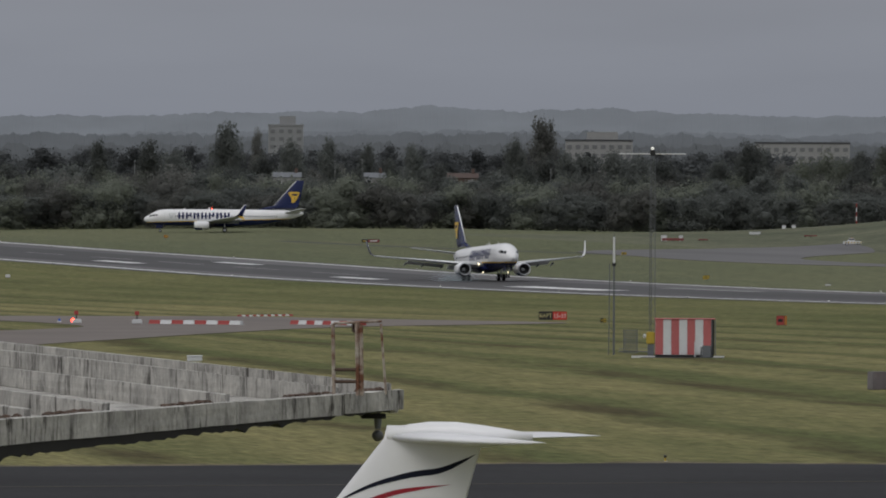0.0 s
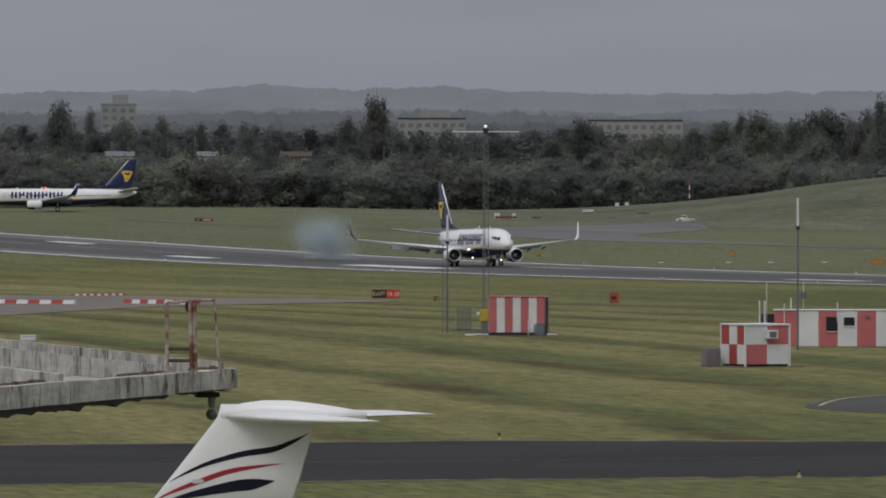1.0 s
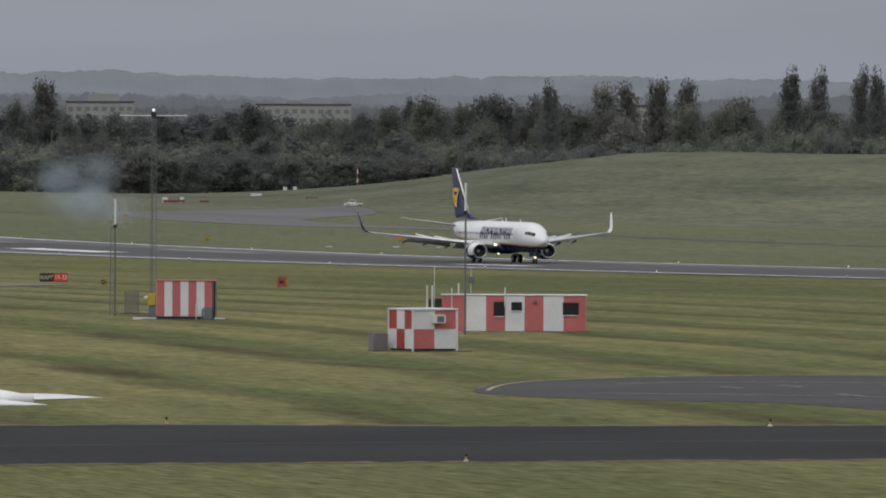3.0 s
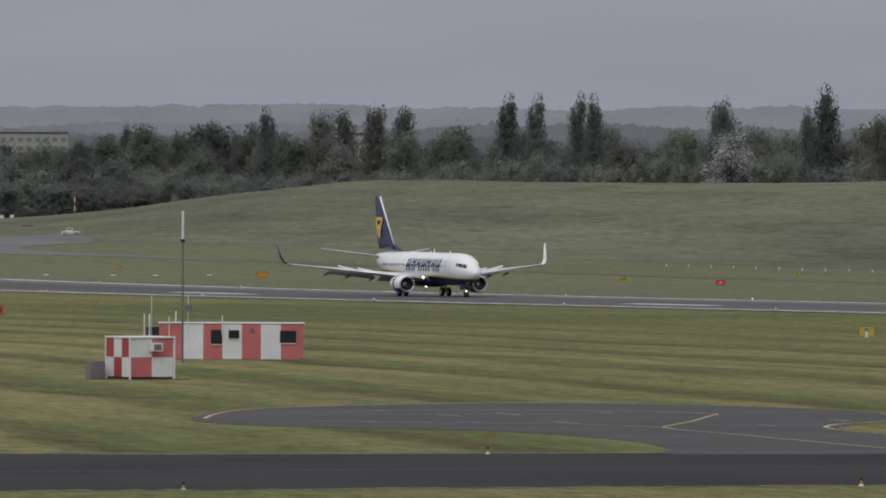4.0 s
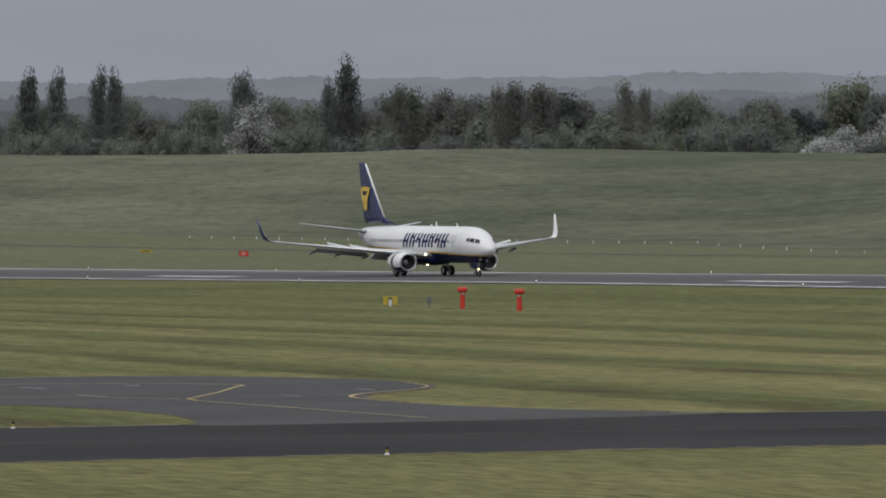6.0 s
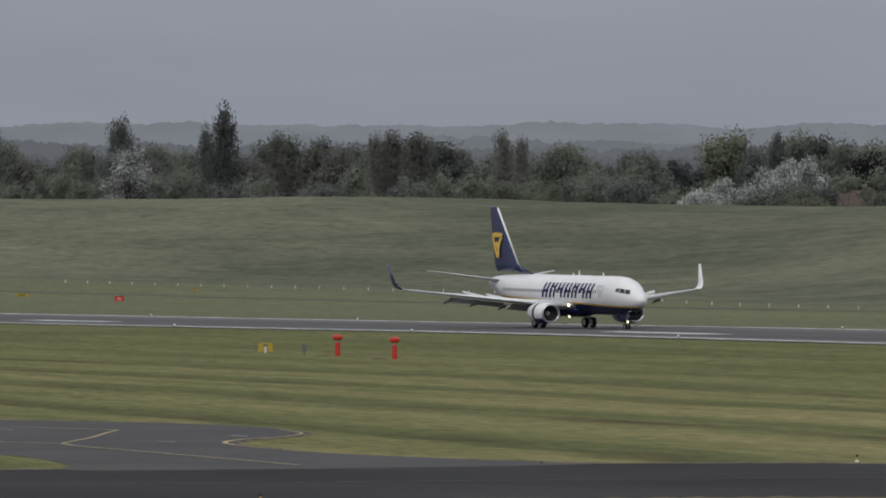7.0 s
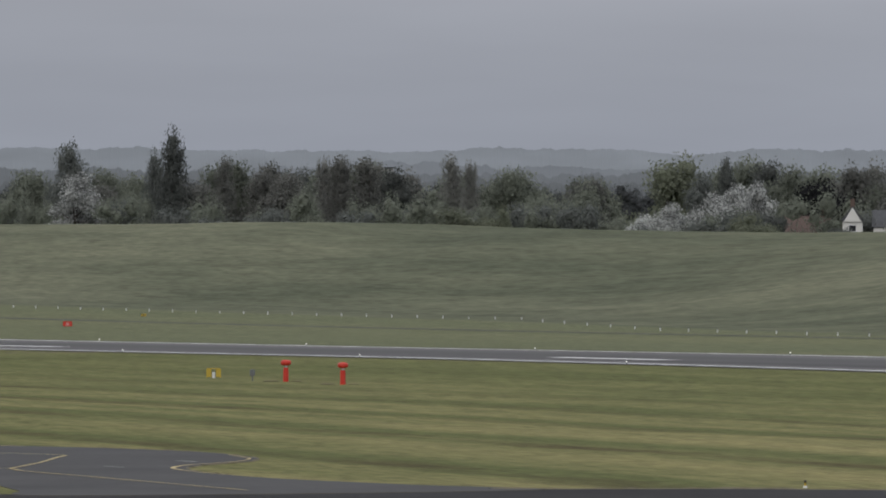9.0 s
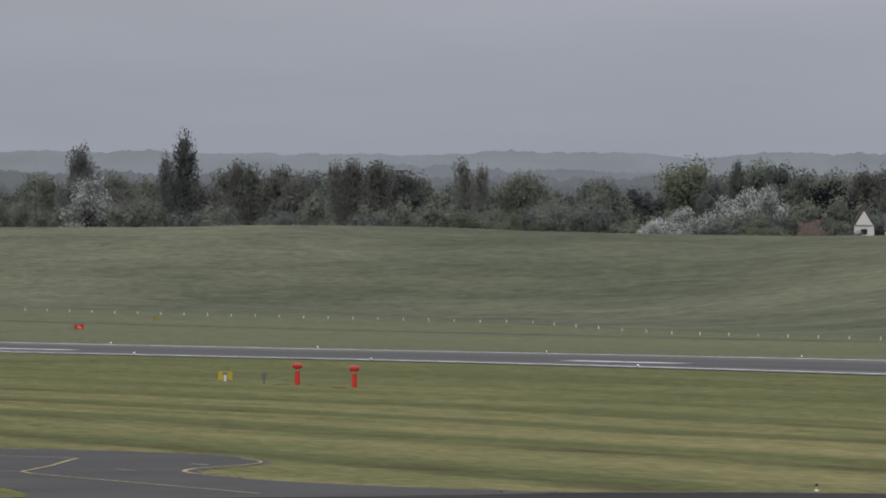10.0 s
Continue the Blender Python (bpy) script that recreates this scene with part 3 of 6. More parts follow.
        for f in bm.faces:
            if f.calc_center_median().z < ez - 0.62:
                f.material_index = 1
        part("cowl", bm, (M_WHITE, M_NAVY), eng, "white fan cowl with navy underside", True)
        bm = loft(bmesh.new(), turned([(0.30, 0.82), (0.10, 0.84), (0.0, 0.93), (0.10, 1.03), (0.16, 1.05)]), caps=False)
        part("intake_ring", bm, M_ALU, eng, "polished metal intake ring", True)
        bm = loft(bmesh.new(), turned([(0.28, 0.83), (0.9, 0.80), (0.95, 0.0)]), caps=False)
        fan = part("fan", bm, M_DARK, eng, "dark intake duct and fan", True)
        bm = loft(bmesh.new(), turned([(0.55, 0.02), (0.75, 0.17), (0.95, 0.27)], 12), caps=False)
        part("spinner", bm, M_GREYP, eng, "grey fan spinner", True)
        bm = loft(bmesh.new(), turned([(1.9, 1.06), (2.7, 1.04)]), caps=False)
        part("reverser_grille", bm, M_DARK, eng, "dark reverser grille", True)
        bm = loft(bmesh.new(), turned([(2.0, 1.12), (2.8, 1.08), (3.6, 0.92), (3.7, 0.80), (3.0, 0.85)]), caps=False)
        sl = part("reverser_sleeve", bm, [M_WHITE, M_NAVY], eng, "white sliding reverser sleeve", True)
        if landing:
            SLEEVES.append(sl)
        bm = loft(bmesh.new(), turned([(2.6, 0.72), (3.7, 0.62), (4.6, 0.42), (4.62, 0.3), (5.3, 0.05)]), caps=False)
        part("exhaust", bm, M_DARK, eng, "dark core exhaust", True)
        bm = bmesh.new()
        box(bm, NOSE - es - 4.2, NOSE - es - 1.0, ey - 0.16, ey + 0.16, ez + 0.85, ez + 1.25, 0.1)
        part("pylon", bm, M_WHITE, eng, "white engine pylon")
        # main gear
        gear = new("main_gear")
        gear.parent = a
        bm = bmesh.new()
        rod(bm, (0, side * 2.86, 0.55), (0, side * 2.95, 2.3), 0.13)
        rod(bm, (0, side * 2.45, 0.56), (0, side * 3.25, 0.56), 0.09)
        rod(bm, (0, side * 2.86, 0.8), (0, side * 1.7, 2.0), 0.07)
        part("strut", bm, M_GREYP, gear, "grey main gear strut", True)
        wheel_pair(gear, 0, side * 2.86, 0.56, 0.86, 0.40)
    # nose gear
    gear = new("nose_gear")
    gear.parent = a
    bm = bmesh.new()
    rod(bm, (15.6, 0, 0.3), (15.45, 0, 1.9), 0.09)
    rod(bm, (15.6, -0.28, 0.34), (15.6, 0.28, 0.34), 0.06)
    rod(bm, (15.6, 0, 0.9), (14.6, 0, 1.7), 0.05)
    part("strut", bm, M_GREYP, gear, "grey nose gear strut", True)
    wheel_pair(gear, 15.6, 0, 0.34, 0.40, 0.20)
    for side in (-1, 1):
        bm = bmesh.new()
        box(bm, 15.0, 16.6, side * 0.55 - 0.02, side * 0.55 + 0.02, 1.0, 1.75)
        part("gear_door", bm, M_NAVY, gear, "navy nose gear door")
    # fin
    bm = bmesh.new()
    loft(bm, [foil(NOSE - s, c, 0, z, 0.09, axis="z") for s, c, z in ((28.0, 4.0, 5.35), (30.1, 6.7, 5.75), (31.3, 6.2, 6.4), (36.8, 2.0, 12.45), (37.05, 1.65, 12.6))][1:])
    fin = part("fin", bm, M_NAVY, a, "navy tail fin", True)
    bm = bmesh.new()
    loft(bm, [foil(NOSE - 27.1, 3.6, 0, 5.45, 0.03, axis="z"), foil(NOSE - 30.5, 1.6, 0, 6.3, 0.03, axis="z")])
    part("dorsal_fin", bm, M_NAVY, fin, "navy dorsal fillet", True)
    bm = bmesh.new()
    loft(bm, [foil(NOSE - s + 0.07, 0.26, 0, z, 0.9, axis="z") for s, z in ((31.3, 6.45), (36.78, 12.45))])
    part("leading_edge", bm, M_WHITE, fin, "pale metal fin leading edge", True)
    for side in (-1, 1):
        bm = bmesh.new()
        emblem(bm, lambda u, v, q=side: Vector((NOSE - 36.5 - 0.2 + (1.0 - u) * 2.7 - v * 0.9 - 0.1, q * (0.30 - 0.07 * v), 7.2 + 2.7 * v)))
        part("emblem", bm, M_GOLD, fin, "golden curved emblem")
        bm = bmesh.new()
        loft(bm, [foil(NOSE - 33.8, 3.9, side * 0.4, 4.75, 0.09), foil(NOSE - 37.9, 1.35, side * 7.17, 5.75, 0.09)])
        part("tailplane", bm, M_GREYP, a, "light grey tailplane", True)
    if landing:
        for p, r in (((6.3, -2.35, 2.45), 0.15), ((6.3, 2.35, 2.45), 0.15), ((3.3, -0.9, 1.25), 0.12), ((15.85, 0.0, 0.85), 0.10)):
            bm = ball(bmesh.new(), p, r)
            part("landing_light", bm, M_LAMP, a, "lit warm landing light", True)
    else:
        bm = ball(bmesh.new(), (3.0, 0, 5.65), 0.16)
        part("beacon", bm, M_RLAMP, a, "lit red beacon", True)
    return a


SPOILERS, SLEEVES = [], []
M_STEELG = paint("shaded_grey_paint", (0.20, 0.21, 0.22), 0.5)
jet = airliner("landing_airliner", pose(-1376, AXIS, 0), "white and navy twin-jet airliner rolling out on the runway", True, "blended")
parked = airliner("waiting_airliner", pose(-2140, 594, land(-2140, 594), 0, 0, -105.5), "white and navy twin-jet airliner waiting before dark woods", False, "split")


# ---- pavements, lights and signs of the airfield ----
TRACK = rounded([(-1003, 225), (-1001, 253), (-996, 265), (-993, 277), (-965, 286), (-932, 296), (-916, 285), (-892, 259.6), (-847, 235), (-809, 216), (-780, 201), (-759, 191),
                 (-740, 180), (-780, 172), (-830, 190), (-862, 215), (-880, 226), (-904, 236), (-950, 240), (-985, 235)])
plate("concrete_taxiway", TRACK, M_CONC_TAXI, "pale pinkish concrete taxiway curving through grass", 0.06)
FAR = rounded([(-1500, 566), (-1560, 560), (-1600, 551), (-1660, 552), (-1720, 562), (-1800, 575), (-1850, 605), (-1880, 655), (-1850, 655), (-1800, 640), (-1760, 620), (-1700, 590), (-1640, 574)])
plate("far_taxiway", FAR, M_RUNWAY, "grey asphalt taxiway curving away beyond the runway", 0.08)
M_RED = paint("signal_red_paint", (0.36, 0.055, 0.050), 0.5, fine=(3.0, 0.08), broad=(0.6, 0.15))
M_SLAB = paint("lilac_grey_concrete", (0.19, 0.175, 0.18), 0.9, fine=(3.0, 0.15), broad=(0.6, 0.2))
M_DULLRED = paint("dull_red_paint", (0.20, 0.045, 0.045), 0.6, fine=(3.0, 0.1), broad=(0.6, 0.2))
M_PINK = paint("faded_red_paint", (0.47, 0.130, 0.130), 0.6, fine=(3.0, 0.06), broad=(0.5, 0.14))
M_OFFW = paint("weathered_white_paint", (0.66, 0.67, 0.68), 0.6, fine=(3.0, 0.05), broad=(0.5, 0.12))
M_STEEL = paint("dull_galvanised_steel", (0.16, 0.17, 0.18), 0.55, 0.4, fine=(5.0, 0.1), broad=(0.5, 0.15))
M_BLACK = paint("black_paint", (0.015, 0.015, 0.015), 0.5)
M_YEL = paint("airfield_yellow_paint", (0.46, 0.33, 0.04), 0.5, fine=(3.0, 0.1), broad=(0.6, 0.12))
M_ORANGE = paint("orange_paint", (0.44, 0.17, 0.035), 0.5, fine=(3.0, 0.1), broad=(0.6, 0.12))
M_SIGRED = paint("bright_red_paint", (0.55, 0.035, 0.02), 0.45, fine=(3.0, 0.08), broad=(0.8, 0.12))
M_SOIL = paint("bare_soil", (0.125, 0.105, 0.066), 0.95, fine=(2.0, 0.3), broad=(0.3, 0.3), bump=0.5)

M_PALEY = paint("pale_yellow_paint", (0.50, 0.46, 0.22), 0.5)
# yellow lines on the pad
for pts in ([(-435, 199.4), (-466, 201.8), (-472, 202.4), (-476, 203.4), (-486, 209.5), (-497, 215.5), (-500, 217.3), (-502, 217.6)],
            [(-502, 217.6), (-507, 216), (-512, 209), (-513, 203), (-511, 197)], [(-476, 203.4), (-482, 201), (-487, 196), (-492, 188)]):
    bm = bmesh.new()
    for (x0, y0), (x1, y1) in zip(pts, pts[1:]):
        d = Vector((x1 - x0, y1 - y0)).normalized() * 0.11
        z = land(x0, y0) + 0.07
        bm.faces.new([bm.verts.new(v) for v in ((x0 - d.y, y0 + d.x, z), (x0 + d.y, y0 - d.x, z), (x1 + d.y, y1 - d.x, z), (x1 - d.y, y1 + d.x, z))])
    tagged(link("pad_line", bm, M_YLINE), "faded yellow guide line", kind="structure")
for lo, hi in ((0, 26), (34, 66)):  # pale edge marking just inside the pad's rounded ends
    bm = bmesh.new()
    prev = None
    for x, y in PAD[lo:hi]:
        d = (Vector((-480, 206)) - Vector((x, y))).normalized()
        ring = [bm.verts.new((x + d.x * k, y + d.y * k, land(x, y) + 0.065)) for k in (0.7, 1.0)]
        if prev:
            bm.faces.new((prev[0], prev[1], ring[1], ring[0]))
        prev = ring
    tagged(link("pad_line", bm, M_YLINE), "faded pale yellow edge marking", kind="structure")
rng = random.Random(3)
for k in range(7):
    x, y = rng.uniform(-515, -470), rng.uniform(200, 222)
    bm = bmesh.new()
    z, a, w = land(x, y) + 0.07, rng.uniform(0.5, 2.0), rng.uniform(0.1, 0.3)
    bm.faces.new([bm.verts.new(v) for v in ((x - a, y - w, z), (x + a, y - w * 0.6, z), (x + a * 0.7, y + w, z), (x - a, y + w * 0.8, z))])
    tagged(link("pad_patch", bm, M_SCUFF), "pale scuffed paint patch", kind="structure")
# verge of bare soil, thrown up along the taxiway edges
def verge(name, pts, width, label):
    bm = bmesh.new()
    prev = None
    r = random.Random(len(pts))
    dense = []
    for (x0, y0), (x1, y1) in zip(pts, pts[1:]):
        k = max(1, int(math.hypot(x1 - x0, y1 - y0) / 0.8))
        dense += [(x0 + (x1 - x0) * i / k, y0 + (y1 - y0) * i / k) for i in range(k)]
    for i, (x, y) in enumerate(dense):
        w, h = width * r.uniform(0.2, 1.1), r.uniform(-0.03, 0.05)
        z = land(x, y)
        ring = [bm.verts.new(p) for p in ((x + w, y, z + 0.02), (x, y, z + 0.05 + h), (x - w, y, z + 0.02))]
        if prev:
            for a in (0, 1):
                bm.faces.new((prev[a], prev[a + 1], ring[a + 1], ring[a]))
        prev = ring
    tagged(link(name, bm, M_SOIL), label, kind="structure")


plate("taxiway_line", [(-415.2, 0), (-415.2, 150), (-408.2, 215), (-373.2, 300), (-372.9, 300), (-407.9, 215), (-414.9, 150), (-414.9, 0)], M_TAXI_OLD, "faint worn centre line of the taxiway", 0.035)
verge("verge", [(-444.3, 0), (-443.8, 147), (-438.3, 160), (-434.5, 186)], 0.7, "uneven soil verge along the taxiway")
verge("verge", [(-434, 213), (-430.3, 225), (-424.3, 233), (-395.3, 300), (-350.3, 400)], 0.7, "uneven soil verge along the taxiway")
verge("verge", [(-390.5, 0), (-390.5, 127), (-387.5, 175), (-382.5, 201), (-344.5, 300)], 0.4, "uneven soil verge along the taxiway")
verge("verge", PAD[1:60], 0.45, "uneven soil verge round the holding area")
verge("ditch", [(-880, 330), (-888, 378), (-893, 390), (-897, 399)], 0.6, "line of dark disturbed soil")


def upright(name, x, y, label, category, group="", face=None):
    """A thing standing on the ground, its front (-x) towards the viewer unless a heading is given."""
    turn = math.degrees(math.atan2(y, x)) if face is None else face
    return thing(name, pose(x, y, land(x, y), 0, 0, turn), label, category, group)


# in a thing's own space the viewer looks along +x; +y is to the viewer's left
def edge_light():
    t = upright("runway_light", -1733, axis_y(-1733) - 24.5, "small lit white runway edge light", "light", "runway edge lights")
    part("stem", rod(bmesh.new(), (0, 0, 0), (0, 0, 0.22), 0.06), M_STEEL, t)
    part("lens", ball(bmesh.new(), (0, 0, 0.28), 0.07, 8), M_WLAMP, t, "glowing clear lens", True)
    return t


first = edge_light()
for k in range(-6, 19):
    for side in (-1, 1):
        if (k, side) != (0, -1):
            x = -1733 + 60 * k
            y = axis_y(x) + side * 24.5
            copy_thing(first, pose(x, y, land(x, y)))


def marker_post():
    t = upright("marker_post", -1454, 622, "short white marker post beside the perimeter track", "post", "perimeter marker posts")
    part("post", rod(bmesh.new(), (0, 0, 0), (0, 0, 0.45), 0.075, 0.07, 8), M_OFFW, t)
    part("cap", rod(bmesh.new(), (0, 0, 0.45), (0, 0, 0.55), 0.085, 0.04, 8), M_STEEL, t)
    return t


first = marker_post()
for (xa, ya), (xb, yb), n in (((-1454, 622), (-1289, 638), 21), ((-1289, 638), (-1148, 590), 6), ((-1148, 590), (-1068, 580), 7)):
    for k in range(1, n + 1):
        x, y = xa + (xb - xa) * k / n, ya + (yb - ya) * k / n
        copy_thing(first, pose(x, y, land(x, y)))


def panel_sign(x, y, w, h, panels, label, group="taxiway signs", legs=0.25):
    """A low box sign on legs: panels are (share of the width, face material, text or None, text material)."""
    t = upright("taxiway_sign", x, y, label, "sign", group)
    cab = part("cabinet", box(bmesh.new(), 0, 0.22, -w / 2, w / 2, legs, legs + h, 0.02), M_BLACK, t)
    for k in (-0.35, 0.35):
        part("leg", rod(bmesh.new(), (0.1, k * w, -0.02), (0.1, k * w, legs), 0.04), M_STEEL, t)
    at = w / 2
    for share, face, text, ink in panels:
        ww = share * w
        part("panel", box(bmesh.new(), -0.02, 0.0, at - ww + 0.02, at - 0.02, legs + 0.03, legs + h - 0.03), face, cab)
        if text:
            cu = bpy.data.curves.new("lettering", "FONT")
            cu.body, cu.align_x, cu.align_y, cu.size, cu.extrude = text, "CENTER", "CENTER", h * 0.72, 0.004
            tmp = new("lettering_source", cu)
            me = bpy.data.meshes.new_from_object(tmp)
            bpy.data.objects.remove(tmp)
            me.transform(pose(-0.03, at - ww / 2, legs + h / 2 - h * 0.03, 90, 0, -90) @ Matrix.Diagonal((0.9, 1, 1, 1)))
            me.materials.append(ink)
            ob = new("lettering", me)
            ob.parent = cab
        elif ink:
            part("lettering", box(bmesh.new(), -0.03, -0.02, at - ww * 0.8, at - ww * 0.2, legs + h * 0.35, legs + h * 0.65), ink, cab)
        at -= ww
    return t


panel_sign(-951.8, 301.3, 3.05, 0.92, ((0.5, M_BLACK, "RAPT", M_PALEY), (0.5, M_SIGRED, "15-33", M_OFFW)), "black and red runway holding sign with lettering", legs=0.1)
panel_sign(-924.9, 298.4, 0.62, 0.45, ((0.5, M_BLACK, None, M_YEL), (0.5, M_YEL, None, M_BLACK)), "small black and yellow taxiway sign on grass", legs=0.12)
panel_sign(-898.2, 309.2, 1.1, 1.0, ((0.75, M_RED, None, M_BLACK), (0.25, M_ORANGE, None, None)), "red taxiway sign with orange side panel", legs=0.12)
panel_sign(-1214, 527.8, 1.35, 0.75, ((1.0, M_SIGRED, "A5", M_OFFW),), "red taxiway sign with white lettering", legs=0.15)
panel_sign(-1959, 577.5, 4.0, 0.7, ((0.35, M_BLACK, None, M_YEL), (0.65, M_DULLRED, None, M_OFFW)), "long black and red holding sign far off", legs=0.2)
for x, y, w, m, ink in ((-1337, 594.5, 1.0, M_YEL, M_BLACK), (-1414, 473.8, 1.2, M_YEL, M_BLACK), (-1398.6, 468.5, 1.1, M_YEL, M_BLACK), (-1278.6, 539.9, 2.2, M_YEL, M_BLACK),
                        (-1741, 566, 1.2, M_YEL, M_BLACK)):
    panel_sign(x, y, w * 0.85, 0.45, ((1.0, m, None, ink),), "yellow taxiway direction sign on grass", legs=0.15)
for x, y, w in ((-1334.4, 502.5, 2.0), (-1312.9, 494.4, 2.0), (-1418.4, 508.7, 1.0), (-2054, 556, 0.9)):
    panel_sign(x, y, w, 0.6, ((1.0, M_ORANGE, None, M_YEL),), "weathered orange taxiway sign on grass", legs=0.15)
for x, y in ((-1334.8, 467), (-1332, 477), (-1330.8, 483.5), (-1335.3, 494)):
    panel_sign(x, y, 0.9, 0.22, ((1.0, M_OFFW, None, None),), "low white marker board beside the runway", legs=0.1)


def red_antenna(x, y):
    t = upright("monitor_antenna", x, y, "bright red mushroom-headed monitor antenna on grass", "antenna", "red antennas by the runway")
    part("column", rod(bmesh.new(), (0, 0, 0), (0, 0, 1.22), 0.24, 0.22, 16), M_SIGRED, t)
    part("collar", rod(bmesh.new(), (0, 0, 1.22), (0, 0, 1.42), 0.12, 0.12, 12), M_OFFW, t)
    bm = loft(bmesh.new(), [[Vector((r * math.cos(a), r * math.sin(a), z)) for a in [2 * math.pi * k / 20 for k in range(20)]]
                            for z, r in ((1.40, 0.25), (1.46, 0.40), (1.56, 0.45), (1.72, 0.45), (1.82, 0.40), (1.88, 0.25))])
    part("head", bm, M_SIGRED, t, "rounded red head", True)
    for dy, s in ((-0.9, 0.5), (1.3, 0.7)):
        bm = ball(bmesh.new(), (0.3, dy, 0.02), s, 8, 0.5, 1.0, 0.12)
        part("soil_patch", bm, M_SOIL, t, "patch of bare soil")


red_antenna(-722.1, 334.6)
red_antenna(-707.3, 333.1)
t = upright("yellow_cabinet", -741, 336.3, "yellow frame cabinet with white cylinder inside", "cabinet")
for y in (-0.42, 0.42):
    part("side_panel", box(bmesh.new(), 0, 0.5, y - 0.22, y + 0.22, 0.1, 0.8, 0.02), M_YEL, t)
part("top", box(bmesh.new(), 0, 0.5, -0.6, 0.6, 0.8, 0.88, 0.02), M_YEL, t)
part("cylinder", rod(bmesh.new(), (-0.05, 0, 0), (-0.05, 0, 0.55), 0.14), M_OFFW, t)
for y in (-0.6, 0.6):
    part("leg", rod(bmesh.new(), (0.1, y, 0), (0.1, y, 0.3), 0.04), M_YEL, t)
t = upright("junction_box", -726, 333.2, "small grey junction box on a post", "box")
part("post", rod(bmesh.new(), (0, 0, 0), (0, 0, 0.6), 0.07), M_STEEL, t)
part("box", box(bmesh.new(), -0.12, 0.12, -0.22, 0.22, 0.45, 1.0, 0.03), M_STEEL, t)


t = upright("marker_box", -1430, 360.8, "small white marker box in the grass", "marker")
part("body", box(bmesh.new(), 0, 0.5, -0.4, 0.4, 0.1, 0.55, 0.05), M_OFFW, t)
part("foot", box(bmesh.new(), 0.1, 0.4, -0.2, 0.2, 0, 0.1), M_STEEL, t)


# ---- equipment cabins and masts ----
def striped_cabin():
    t = upright("equipment_cabin", -707.8, 235.2, "equipment cabin with faded red and white vertical stripes", "cabin")
    t.matrix_world = pose(-707.8, 235.2, land(-707.8, 235.2), 0, 0, -18.0)
    # own space here: -x away, +x towards the viewer, +y to the viewer's right
    w, h, d = 4.55, 3.05, 2.6
    body = part("body", box(bmesh.new(), -d, 0, -w / 2, w / 2, 0.22, h + 0.1, 0.06), M_OFFW, t, "off-white insulated cabin body")
    for k in range(7):
        y0 = -w / 2 + k * w / 7
        part("stripe_panel", box(bmesh.new(), 0.0, 0.03, y0 + 0.01, y0 + w / 7 - 0.01, 0.25, h + (0.02 if k % 2 else 0.08), 0.01), M_PINK if k % 2 == 0 else M_OFFW, body)
    part("end_panel", box(bmesh.new(), -d, 0, w / 2, w / 2 + 0.25, 0.22, h + 0.05, 0.02), M_BLACK, t, "dark end wall")
    for y in (w / 2 + 0.05, w / 2 + 0.33):
        part("corner_post", rod(bmesh.new(), (0.05, y, 0.05), (0.05, y, h), 0.045), M_STEEL, t)
    part("roof", box(bmesh.new(), -d - 0.1, 0.1, -w / 2 - 0.08, w / 2 + 0.35, h + 0.07, h + 0.13, 0.02), M_PINK, t, "thin faded roof sheet")
    part("skid", box(bmesh.new(), -d, 0.0, -w / 2, w / 2 + 0.2, 0.0, 0.22), M_BLACK, t, "black steel skid")
    part("meter_box", box(bmesh.new(), 0.1, 0.4, 1.55, 2.25, 0.0, 1.0, 0.03), M_STEEL, t, "grey meter box")
    part("vent_pipe", rod(bmesh.new(), (0.12, 0.95, 0.0), (0.12, 0.95, 1.3), 0.05), M_OFFW, t)
    part("bollard", rod(bmesh.new(), (0.3, 1.45, 0.0), (0.3, 1.45, 0.9), 0.06), M_STEEL, t)
    part("yellow_hood", box(bmesh.new(), -0.9, -0.1, -w / 2 - 0.72, -w / 2 - 0.02, 1.1, 2.1, 0.08), M_YEL, t, "yellow cable hood")
    part("hood_stand", box(bmesh.new(), -0.8, -0.2, -w / 2 - 0.62, -w / 2 - 0.1, 0.0, 1.1, 0.03), M_STEEL, t)
    part("lamp", ball(bmesh.new(), (-0.3, -w / 2 - 0.85, 1.75), 0.16, 8), M_OFFW, t)
    part("concrete_slab", box(bmesh.new(), -d - 0.4, 0.9, -w / 2 - 1.2, w / 2 + 1.0, -0.05, 0.05), M_TAXI_OLD, t, "grey concrete slab")
    for y0, y1 in ((-4.2, -2.3), (2.45, 3.3)):
        part("kerb", box(bmesh.new(), 0.6, 0.75, y0, y1, 0.0, 0.16), M_OFFW, t, "white kerb board")
    return t


striped_cabin()


